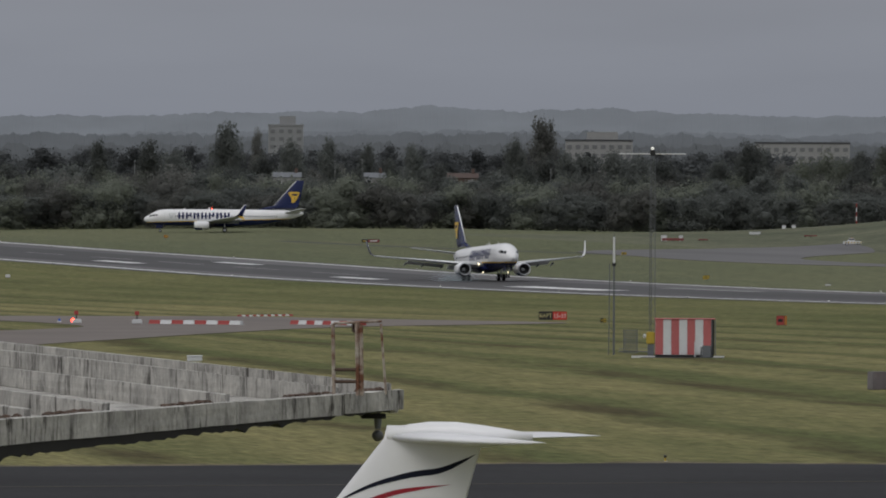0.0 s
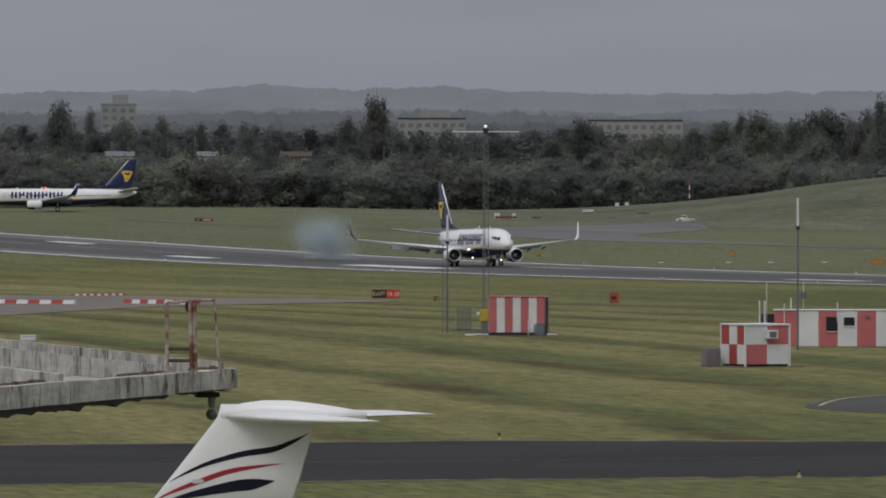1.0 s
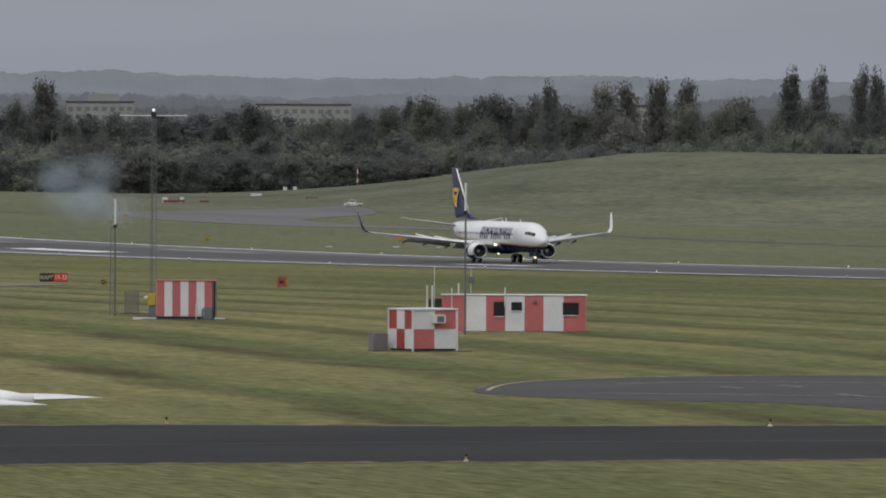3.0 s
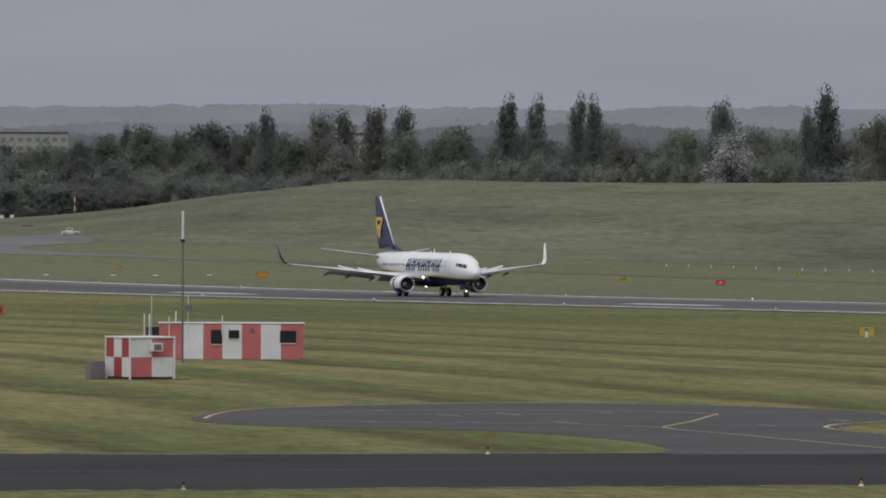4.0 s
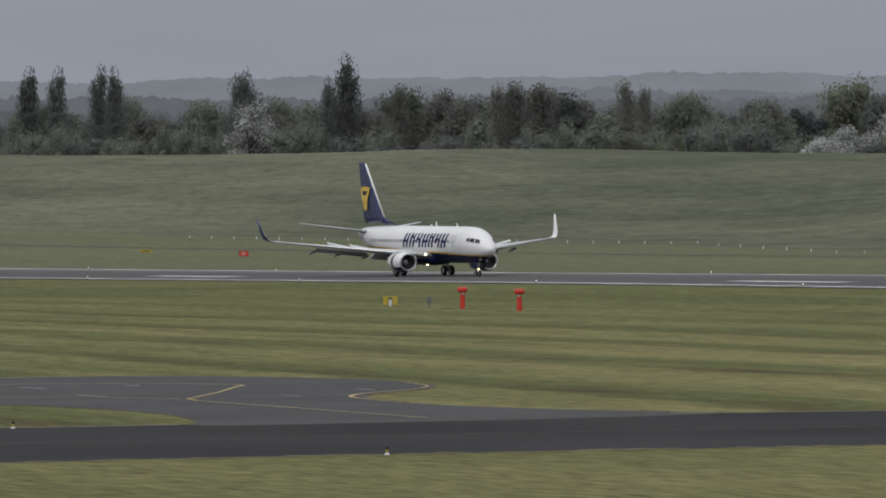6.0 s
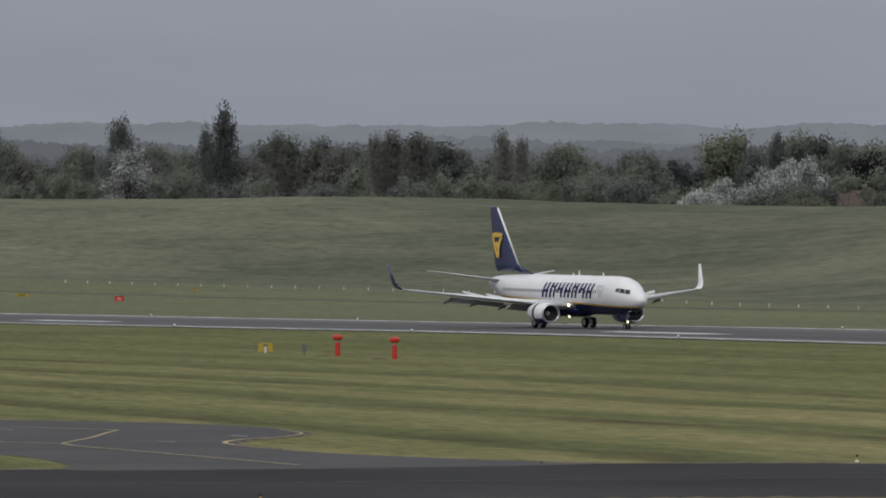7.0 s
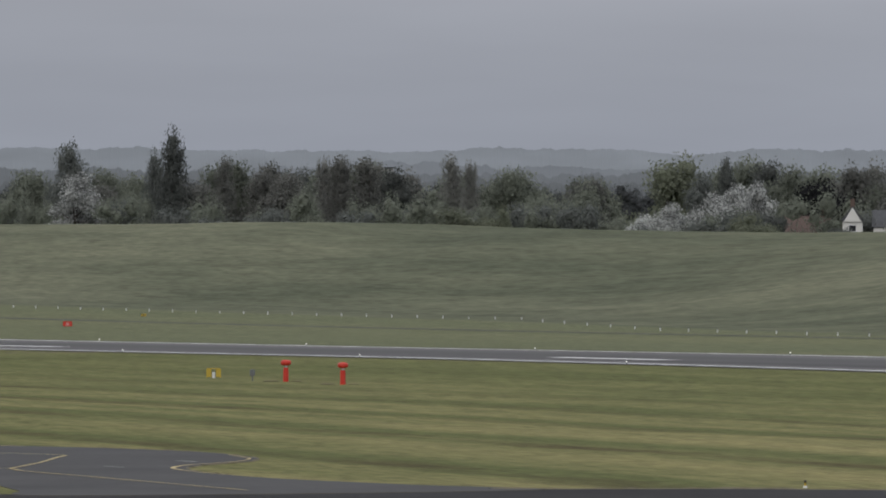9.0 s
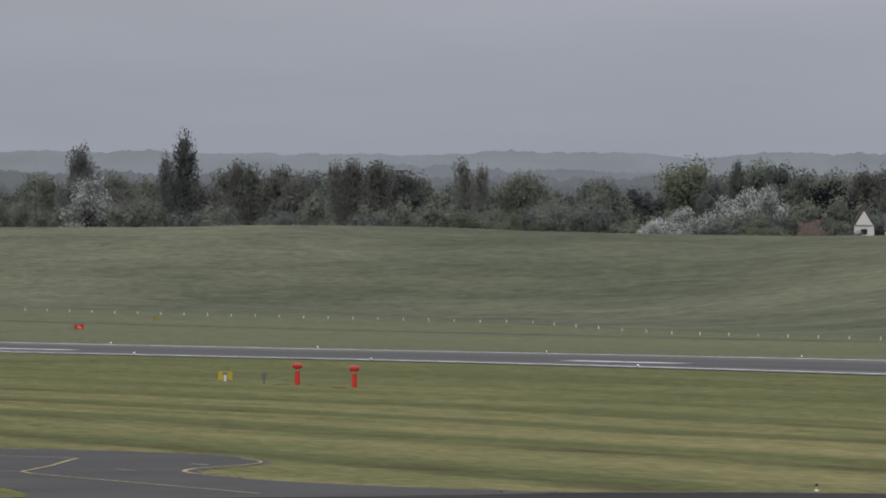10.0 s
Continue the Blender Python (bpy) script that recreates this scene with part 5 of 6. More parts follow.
part("neck", rod(bmesh.new(), (0, 0, 0), (0, 0, -0.22), 0.07, 0.045, 10), M_STEEL, lampbox)
part("globe", ball(bmesh.new(), (0, 0, -0.32), 0.09, 14), paint("dusty_globe", (0.10, 0.10, 0.10), 0.5), lampbox, "dusty dark globe", True)
p = TIP + AWAY * 16.0
t = thing("roof_box", pose(p.x, p.y, TOP + 0.10, 0, 0, 75), "small white box on the concrete rib", "box")
part("body", box(bmesh.new(), -0.13, 0.13, -0.08, 0.08, 0, 0.07, 0.012), M_OFFW, t)
part("lid", box(bmesh.new(), -0.14, 0.14, -0.09, 0.09, 0.07, 0.095, 0.01), M_OFFW, t)


# ---- business jet with a T-tail, parked below ----
M_INK = paint("blue_black_paint", (0.006, 0.008, 0.020), 0.6, spec=0.2)
M_CRIMSON = paint("crimson_paint", (0.33, 0.020, 0.035), 0.5, spec=0.3)


def business_jet():
    """Own space: +x is the nose, z up from the ground, origin under the fin's upper leading edge."""
    x0, y0 = -298.14, 88.5
    g = land(x0, y0)
    t = thing("business_jet", pose(x0, y0, g, 0, 0, -120.0), "white business jet with black and red swooshes on its T-tail", "jet")
    zt = 8.3 - g  # fin tip height
    def fin_sec(z, le, c):
        return foil(le, c, 0, z, 0.09, 13, axis="z")
    bm = bmesh.new()
    loft(bm, [fin_sec(zt - d, le, c) for d, le, c in ((0.05, 0.0, 3.3), (0.5, 0.12, 3.45), (2.5, 1.72, 4.5), (4.2, 3.1, 5.3))])
    fin = part("fin", bm, M_WHITE, t, "glossy white swept fin", True)
    bm = bmesh.new()
    rings = []
    for x, top, low in ((0.06, 0.38, 0.46), (-0.05, 0.22, 0.58), (-0.35, 0.12, 0.64), (-0.8, 0.0, 0.70), (-1.5, -0.09, 0.74), (-2.4, -0.09, 0.76), (-3.4, 0.02, 0.75), (-4.2, 0.14, 0.68), (-5.05, 0.28, 0.56)):
        h = (low - top) / 2
        rings.append([Vector((x, 0.8 * h * math.sin(2 * math.pi * k / 20), zt - top - h + h * math.cos(2 * math.pi * k / 20))) for k in range(20)])
    loft(bm, rings)
    part("bullet_fairing", bm, M_WHITE, fin, "smooth white tail fairing", True)
    for side in (-1, 1):
        bm = bmesh.new()
        loft(bm, [foil(-0.15, 4.0, side * 0.1, zt - 0.46, 0.10, 13), foil(-1.9, 3.3, side * 2.1, zt - 0.46, 0.11, 13), foil(-3.8, 2.6, side * 4.1, zt - 0.46, 0.10, 13), foil(-4.4, 2.1, side * 4.35, zt - 0.46, 0.07, 13)])
        part("tailplane", bm, M_WHITE, t, "white swept tailplane with slight droop", True)
    # swooshes, laid on both sides of the fin
    def on_fin(u, v, side):
        """u metres right of the upper leading edge and v metres down."""
        le, c = np.interp(v, (0.05, 0.5, 2.5, 4.2), (0.0, 0.12, 1.72, 3.1)), np.interp(v, (0.05, 0.5, 2.5, 4.2), (3.3, 3.45, 4.5, 5.3))
        k = min(0.99, max(0.01, (le + u) / c))
        th = 5 * 0.09 * c * (0.2969 * k ** 0.5 - 0.126 * k - 0.3516 * k * k + 0.2843 * k ** 3 - 0.1 * k ** 4)
        return Vector((-u, side * (th + 0.012), zt - v))
    for curve, m in ((((-1.84, 2.73, 0.0), (-1.07, 2.34, 0.10), (-0.28, 2.02, 0.15), (0.85, 1.72, 0.20), (1.84, 1.57, 0.20), (2.55, 1.29, 0.14), (3.1, 1.0, 0.0)), M_INK),
                     (((-2.4, 3.4, 0.02), (-1.7, 3.06, 0.10), (-0.71, 2.68, 0.17), (0.28, 2.34, 0.17), (1.27, 2.16, 0.10), (2.26, 2.04, 0.0)), M_CRIMSON),
                     (((-2.4, 3.6, 0.05), (-1.43, 3.25, 0.16), (-0.44, 3.01, 0.28), (0.55, 2.82, 0.38), (1.2, 2.75, 0.36), (1.9, 2.64, 0.02)), M_INK)):
        for side in (-1, 1):
            bm = bmesh.new()
            rows = []
            ends = [Vector(c) for c in (curve[0], *curve, curve[-1])]
            for p in zip(ends, ends[1:], ends[2:], ends[3:]):
                for i in range(6):
                    s = i / 6
                    rows.append(tuple(0.5 * (2 * p[1] + (p[2] - p[0]) * s + (2 * p[0] - 5 * p[1] + 4 * p[2] - p[3]) * s * s + (3 * p[1] - p[0] - 3 * p[2] + p[3]) * s ** 3)))
            rows.append(curve[-1])
            vs = [[bm.verts.new(on_fin(u, v - w / 2, side)), bm.verts.new(on_fin(u, v + w / 2, side))] for u, v, w in rows]
            for a, b in zip(vs, vs[1:]):
                bm.faces.new((a[0], a[1], b[1], b[0]))
            part("swoosh", bm, m, fin, "painted swoosh")
    part("fin_vent", box(bmesh.new(), 0.55, 0.95, 0.16, 0.24, zt - 2.75, zt - 2.6, 0.02), M_GREYP, fin)
    # body, wings, engines, gear
    zb = 2.15
    bm = bmesh.new()
    loft(bm, [[Vector((s, r * math.sin(2 * math.pi * k / 24), z + r * math.cos(2 * math.pi * k / 24))) for k in range(24)]
              for s, z, r in ((-1.5, 2.9, 0.15), (1.0, 2.7, 0.7), (4.0, 2.35, 1.15), (7.0, zb, 1.33), (14.0, zb, 1.33), (16.0, zb - 0.05, 1.15), (17.5, zb - 0.25, 0.7), (18.3, zb - 0.4, 0.1))])
    part("fuselage", bm, M_WHITE, t, "glossy white cabin body", True)
    for side in (-1, 1):
        bm = bmesh.new()
        loft(bm, [foil(11.0, 4.6, side * 0.8, 1.25, 0.12), foil(5.8, 1.3, side * 9.6, 1.75, 0.1)])
        part("wing", bm, M_WHITE, t, "white swept wing", True)
        bm = loft(bmesh.new(), [[Vector((s, side * 2.0 + r * math.sin(2 * math.pi * k / 18), 2.75 + r * math.cos(2 * math.pi * k / 18))) for k in range(18)] for s, r in ((5.8, 0.5), (5.5, 0.62), (4.0, 0.66), (2.2, 0.45))])
        part("engine", bm, M_WHITE, t, "white rear engine pod", True)
        bm = rod(bmesh.new(), (7.6, side * 1.5, 0.42), (7.6, side * 1.85, 0.42), 0.42, n=18)
        part("main_wheel", bm, M_TYRE, t)
        part("main_strut", rod(bmesh.new(), (7.6, side * 1.6, 0.42), (7.6, side * 1.5, 1.5), 0.08), M_ALU, t)
    part("nose_wheel", rod(bmesh.new(), (15.8, -0.15, 0.28), (15.8, 0.15, 0.28), 0.28, n=16), M_TYRE, t)
    part("nose_strut", rod(bmesh.new(), (15.8, 0, 0.28), (15.8, 0, 1.2), 0.06), M_ALU, t)
    return t


business_jet()

# ---- trees ----
def leaf_material(name, color, island=0.10):
    m = paint(name, color, 0.9, fine=(5.0, 0.08), broad=(1.8, 0.22), rand=0.25, island=island)
    n, l = m.node_tree.nodes, m.node_tree.links
    b, out = n["Principled BSDF"], n["Material Output"]
    through_leaf, both = n.new("ShaderNodeBsdfTranslucent"), n.new("ShaderNodeMixShader")
    l.new(b.inputs["Base Color"].links[0].from_socket, through_leaf.inputs["Color"])
    both.inputs[0].default_value = 0.50
    l.new(b.outputs[0], both.inputs[1])
    l.new(through_leaf.outputs[0], both.inputs[2])
    l.new(both.outputs[0], out.inputs["Surface"])
    return m


M_BARK = paint("grey_bark", (0.060, 0.052, 0.045), 0.95, fine=(3.0, 0.3), broad=(0.5, 0.2))
LEAF = {"dark": leaf_material("dark_leaves", (0.140, 0.151, 0.142)), "green": leaf_material("green_leaves", (0.165, 0.180, 0.146)),
        "light": leaf_material("light_leaves", (0.175, 0.190, 0.138)), "silver": leaf_material("silvery_leaves", (0.50, 0.51, 0.50), 0.5),
        "brown": leaf_material("brownish_leaves", (0.176, 0.178, 0.165)), "copper": leaf_material("copper_leaves", (0.022, 0.022, 0.026))}


def crown_points(kind, r):
    """Lobes (centre, radii) of a crown for a tree one unit high and one unit wide."""
    lobes = []
    if kind == "poplar":
        for k in range(9):
            z = 0.12 + 0.8 * k / 8
            w = 0.50 * (1 - 0.55 * (k / 8) ** 2)
            lobes.append(((r.uniform(-0.06, 0.06), r.uniform(-0.06, 0.06), z), (w, w, 0.13)))
        for k in range(4):
            lobes.append(((r.uniform(-0.20, 0.20), r.uniform(-0.2, 0.2), 0.74 + 0.06 * k), (0.15 - 0.02 * k, 0.15 - 0.02 * k, 0.11)))
    elif kind == "bush":
        for k in range(16):
            a = r.uniform(0, 6.28)
            lobes.append(((0.26 * math.cos(a), 0.26 * math.sin(a), r.uniform(0.10, 0.72)), (r.uniform(0.18, 0.28),) * 2 + (r.uniform(0.15, 0.27),)))
    else:
        for k in range(20):
            a, q = r.uniform(0, 6.28), r.uniform(0.08, 0.36)
            z = 0.20 + 0.68 * (k + r.uniform(0, 1)) / 20
            q *= 1.0 if z < 0.68 else 0.55
            lobes.append(((q * math.cos(a), q * math.sin(a), z), (r.uniform(0.15, 0.25),) * 2 + (r.uniform(0.11, 0.18),)))
    return lobes


def clump(g):
    """The dense inside of a lobe of leaves: a ragged ball of 54 loose faces."""
    quads = []
    for axis in range(3):
        for side in (-1, 1):
            for i in range(3):
                for j in range(3):
                    q = []
                    for u, v in ((i, j), (i + 1, j), (i + 1, j + 1), (i, j + 1)):
                        p = [0, 0, 0]
                        p[axis], p[(axis + 1) % 3], p[(axis + 2) % 3] = side, u / 1.5 - 1, v / 1.5 - 1
                        q.append(p)
                    quads.append(q)
    q = np.array(quads, float)
    q /= np.linalg.norm(q, axis=2)[:, :, None]
    turn = np.linalg.qr(g.normal(size=(3, 3)))[0]
    return (q @ turn) * g.uniform(0.6, 1.2, (len(q), 1, 1))


def tree(name, kind, leaves, seed, label, count=5200, size=0.0175):
    """A tree one metre high and wide at the origin, to be scaled where it stands."""
    r = random.Random(seed)
    g = np.random.default_rng(seed)
    t = new(name)
    tagged(t, label, "tree", "trees round the airfield")
    bm = bmesh.new()
    rod(bm, (0, 0, -0.03), (0.01, 0.0, 0.45), 0.030, 0.016, 7)
    lobes = crown_points(kind, r)
    for c, s in lobes:
        rod(bm, (0.005, 0, r.uniform(0.15, 0.4)), c, 0.012, 0.004, 5, caps=False)
    part("trunk", bm, M_BARK, t, "grey trunk and limbs", True)
    vol = np.array([s[0] * s[1] * s[2] for c, s in lobes]) ** 0.67
    pick = g.choice(len(lobes), count, p=vol / vol.sum())
    cen, rad = np.array([c for c, s in lobes])[pick], np.array([s for c, s in lobes])[pick]
    d = g.normal(size=(count, 3))
    d /= np.linalg.norm(d, axis=1)[:, None]
    p = cen + rad * d * (g.uniform(0.40, 1.0, (count, 1)) ** 0.5) * g.uniform(0.85, 1.15, (count, 1))
    n = 0.45 * d + g.normal(size=(count, 3)) * 0.6 + np.array([0, 0, 0.2])
    n /= np.linalg.norm(n, axis=1)[:, None]
    u = np.cross(n, g.normal(size=(count, 3)))
    u /= np.linalg.norm(u, axis=1)[:, None]
    v = np.cross(n, u)
    w = size * g.uniform(0.5, 1.3, (count, 1))
    co = np.stack([p - u * w, p - v * w * 0.7, p + u * w, p + v * w * 0.7], 1).reshape(-1, 3)
    inner = np.concatenate([np.array(c) + np.array(s) * 0.48 * clump(g) for c, s in lobes]).reshape(-1, 3)
    co = np.concatenate([co, inner])
    me = bpy.data.meshes.new("crown")
    me.from_pydata(co.tolist(), [], np.arange(len(co)).reshape(-1, 4).tolist())
    me.materials.append(LEAF[leaves])
    ob = new("crown", me)
    ob.parent = t
    return t


KINDS = {}
for i, (key, kind, leaves, label) in enumerate((
        ("oak_dark", "oak", "dark", "dark green broad-crowned tree in the wood"), ("oak_green", "oak", "green", "green broad-crowned tree in the wood"),
        ("oak_brown", "oak", "brown", "dull brownish green tree in the wood"), ("bush_dark", "bush", "dark", "dark bushy tree leafy to the ground"),
        ("bush_green", "bush", "green", "green bushy tree leafy to the ground"), ("bush_light", "bush", "light", "pale green rounded bush at the wood's edge"),
        ("bush_brown", "bush", "brown", "dull brownish bushy tree leafy to the ground"), ("poplar_dark", "poplar", "dark", "tall dark narrow poplar"), ("poplar_brown", "poplar", "brown", "tall brownish green poplar"),
        ("silver", "oak", "silver", "tree with silvery white windblown leaves"), ("copper", "oak", "copper", "very dark copper-leaved tree"),
        ("oak_light", "oak", "light", "large pale green tree with dense crown"))):
    KINDS[key] = [tree("tree", kind, leaves, 11 + i, label), False]
KINDS["oak_dark2"] = [tree("tree", "oak", "dark", 77, "dark green broad-crowned tree in the wood"), False]
KINDS["oak_green2"] = [tree("tree", "oak", "green", 78, "green broad-crowned tree in the wood"), False]


def plant(key, x, y, h, w, turn=0.0):
    base = KINDS[key]
    m = pose(x, y, land(x, y) - 0.2, 0, 0, turn)
    if base[1]:
        t = copy_thing(base[0], m)
    else:
        base[1], t = True, base[0]
        t.matrix_world = m
    w *= 1.65 if key.startswith("poplar") else 1.0
    t.scale = (w, w, h)


rng = random.Random(21)
for key, rows in (
        ("poplar_dark", ((-2188, 825, 28.5, 5.0), (-2025, 825, 29.2, 5.6), (-2007, 825, 28.7, 5.0), (-1981, 825, 28.5, 5.0), (-1972, 825, 28.2, 4.7), (-1840, 825, 29.4, 6.6), (-1850, 825, 25.0, 4.4))),
        ("poplar_brown", ((-1813, 825, 23.1, 5.0), (-1755, 825, 23.3, 6.0), (-2214, 850, 28.1, 7.8), (-2198, 850, 28.3, 7.8), (-2176, 850, 29.2, 7.4), (-2157, 850, 28.8, 7.0), (-1841, 850, 22.7, 7.0), (-1792, 850, 23.0, 8.0))),
        ("poplar_brown", ((-1761, 825, 23.1, 4.4), (-1752, 825, 23.2, 4.4), (-1740, 825, 22.7, 7.5), (-1699, 825, 23.2, 5.2), (-1691, 825, 22.0, 3.6), (-2575, 812, 30.7, 9.0), (-2599, 731, 27.5, 4.0), (-2344, 868, 25.7, 6.5))),
        ("oak_dark", ((-1919, 835, 28.6, 12.0), (-1592, 833, 23.5, 8.5), (-2467, 685, 28.8, 15.0), (-2459, 712, 25.0, 11.0), (-2476, 651, 23.3, 10.0), (-2472, 664, 23.6, 11.5), (-2424, 824, 24.0, 15.0))),
        ("oak_dark2", ((-2462, 702, 24.5, 11.0), (-2456, 723, 23.7, 9.5), (-2452, 735, 23.8, 11.0), (-2444, 763, 25.5, 11.5), (-2440, 776, 22.1, 11.0), (-2435, 789, 22.0, 15.0), (-2342, 874, 24.2, 8.5), (-2353, 846, 25.7, 8.5))),
        ("oak_light", ((-1619, 834, 23.6, 20.0),)), ("oak_brown", ((-1813, 835, 22.1, 14.0),)), ("copper", ((-1517, 813, 18.0, 15.0), (-1506, 812, 15.0, 11.0), (-1512, 806, 12.0, 12.0))),
        ("silver", ((-1806, 787, 16.5, 14.0), (-1568, 802, 10.5, 8.0), (-1553, 800, 12.6, 10.0), (-1540, 803, 15.0, 11.0), (-1530, 802, 16.6, 11.0), (-1519, 801, 17.0, 9.0))),
        ("bush_light", ((-1583, 772, 8.4, 14.0), (-1571, 772, 8.8, 6.5), (-1466, 772, 8.0, 11.0))), ("bush_dark", ((-1476, 778, 9.0, 13.0), (-1487, 780, 10.0, 12.0), (-1452, 783, 7.2, 6.0)))):
    for x, y, h, w in rows:
        plant(key, x, y, h, w, rng.uniform(0, 360))

STUFF = defaultdict(list)


def thicket(key, x, y, h, w, turn):
    """Remember a plant of a mass of foliage, to be joined with the others of its rank."""
    STUFF[key].append(pose(x, y, land(x, y) - 0.2, 0, 0, turn) @ Matrix.Diagonal((w, w, h, 1)))


def join_thickets(name, label, stride=3, leaves=None):
    for key, places in STUFF.items():
        src = [o for o in KINDS[key][0].children if o.name.startswith("crown")][0].data
        n = len(src.vertices)
        co = np.empty(n * 3)
        src.vertices.foreach_get("co", co)
        co = co.reshape(-1, 4, 3)
        co = np.concatenate([co[:5200:stride], co[5200:]]).reshape(-1, 3)
        co = np.c_[co, np.ones(len(co))]
        allco = np.concatenate([(co @ np.array(m).T)[:, :3] for m in places])
        me = bpy.data.meshes.new(name)
        k = len(allco) // 4
        me.vertices.add(len(allco))
        me.vertices.foreach_set("co", allco.ravel())
        me.loops.add(len(allco))
        me.loops.foreach_set("vertex_index", np.arange(len(allco)))
        me.polygons.add(k)
        me.polygons.foreach_set("loop_start", np.arange(k) * 4)
        me.update(calc_edges=True)
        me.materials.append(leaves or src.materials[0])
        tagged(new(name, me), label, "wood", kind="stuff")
    STUFF.clear()


MIX = ("oak_dark", "oak_green", "oak_brown", "bush_green", "oak_brown", "oak_green2", "bush_green", "oak_green")
DARK = ("bush_dark", "oak_dark2", "bush_brown", "bush_green", "bush_dark", "bush_green")
# behind the mound: undergrowth first, then the tall trees
x = -2330.0
while x < -1440:
    thicket(rng.choice(("bush_dark", "bush_green", "bush_dark", "bush_green")), x + rng.uniform(-2, 2), 800 + rng.uniform(-8, 12), rng.uniform(10.5, 15.5), rng.uniform(9, 14), rng.uniform(0, 360))
    x += rng.uniform(5, 8)
join_thickets("undergrowth", "dark dense bushes behind the mound")
x = -2400.0
while x < -1440:
    bonus = 4.0 * noise.noise((x * 0.02, 1.7, 0)) + 2.0 * step(-1950, -2200, x)
    plant(rng.choice(MIX), x + rng.uniform(-2, 2), 840 + rng.uniform(-10, 20), rng.uniform(19.0, 23.0) + bonus, rng.uniform(12, 17), rng.uniform(0, 360))
    x += rng.uniform(7, 10)
# taller trees before the blocks of flats
for a, h, w, key in ((17.35, 18.5, 14, "oak_dark"), (17.55, 20.0, 15, "oak_dark2"), (17.75, 21.0, 15, "oak_dark"), (17.92, 19.5, 13, "oak_brown"), (18.08, 20.5, 16, "oak_dark2"), (18.25, 19.0, 14, "oak_dark"),
                     (18.62, 19.0, 13, "oak_dark2"), (18.82, 22.5, 15, "oak_dark"), (19.02, 18.8, 12, "oak_brown"), (19.2, 19.2, 14, "oak_dark2"), (19.38, 19.6, 14, "oak_dark"), (19.6, 19.0, 15, "oak_brown"),
                     (15.2, 20.5, 14, "oak_dark"), (15.75, 20.0, 12, "oak_dark2"), (16.2, 19.0, 14, "oak_brown"), (16.55, 19.5, 13, "oak_dark"), (16.85, 18.0, 14, "oak_dark2")):
    plant(key, -2580 * math.cos(radians(a)), 2580 * math.sin(radians(a)), h, w, 360 * a)
# the wood beyond the far taxiway
for rank, (dist, low, high) in enumerate(((2325, 9.5, 14.5), (2360, 13.5, 16.5), (2395, 14.0, 17.0))):
    a = 13.7
    while a < 21.0:
        d = dist + rng.uniform(-10, 14)
        lift = 2.0 * noise.noise((a * 1.3, rank, 0))
        put = plant if rank == 2 else thicket
        put(rng.choice(("bush_dark", "bush_green", "bush_dark", "bush_brown") if rank == 0 else DARK), -d * math.cos(radians(a)), d * math.sin(radians(a)),
            rng.uniform(low, high) + lift, rng.uniform(13, 19), rng.uniform(0, 360))
        a += rng.uniform(0.07, 0.13) if rank == 0 else rng.uniform(0.13, 0.20)
join_thickets("undergrowth", "dark dense bushes along the wood's edge", 2)
a = 13.7
while a < 21.8:
    d = rng.uniform(2560, 2720)
    if noise.noise((a * 2.1, 9.0, 0)) > -0.3:
        thicket(rng.choice(("oak_dark", "oak_brown", "oak_dark2")), -d * math.cos(radians(a)), d * math.sin(radians(a)), rng.uniform(13.5, 17.5), rng.uniform(14, 21), rng.uniform(0, 360))
    a += rng.uniform(0.09, 0.2)
join_thickets("middle_wood", "dark woodland behind the first trees")
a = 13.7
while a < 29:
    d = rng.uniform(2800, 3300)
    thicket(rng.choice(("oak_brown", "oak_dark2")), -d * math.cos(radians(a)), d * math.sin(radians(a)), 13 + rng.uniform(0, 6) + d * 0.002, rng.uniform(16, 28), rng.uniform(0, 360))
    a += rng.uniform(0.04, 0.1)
# The far leaves are paler and bluer, with haze put into their colour.
join_thickets("far_wood", "far woodland beyond the houses, haze put into its leaf colour", 3, leaf_material("hazed_far_leaves", (0.105, 0.112, 0.116)))


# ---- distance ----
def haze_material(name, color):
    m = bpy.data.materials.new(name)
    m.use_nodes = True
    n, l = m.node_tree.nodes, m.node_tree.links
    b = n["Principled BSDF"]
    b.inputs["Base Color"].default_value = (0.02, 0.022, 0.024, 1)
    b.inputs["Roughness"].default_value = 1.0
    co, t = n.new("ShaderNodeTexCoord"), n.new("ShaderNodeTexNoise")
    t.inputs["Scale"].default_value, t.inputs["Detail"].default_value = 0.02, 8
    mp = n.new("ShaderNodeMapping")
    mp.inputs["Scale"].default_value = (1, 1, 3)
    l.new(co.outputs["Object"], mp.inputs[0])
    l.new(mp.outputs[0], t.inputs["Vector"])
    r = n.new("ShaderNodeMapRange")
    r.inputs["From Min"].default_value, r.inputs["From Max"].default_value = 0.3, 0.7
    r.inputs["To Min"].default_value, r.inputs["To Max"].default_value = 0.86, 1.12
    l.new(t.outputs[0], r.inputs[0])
    # haze is painted in: the surface gives off the hazy colour itself
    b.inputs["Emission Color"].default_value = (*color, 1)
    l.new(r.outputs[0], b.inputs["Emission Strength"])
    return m


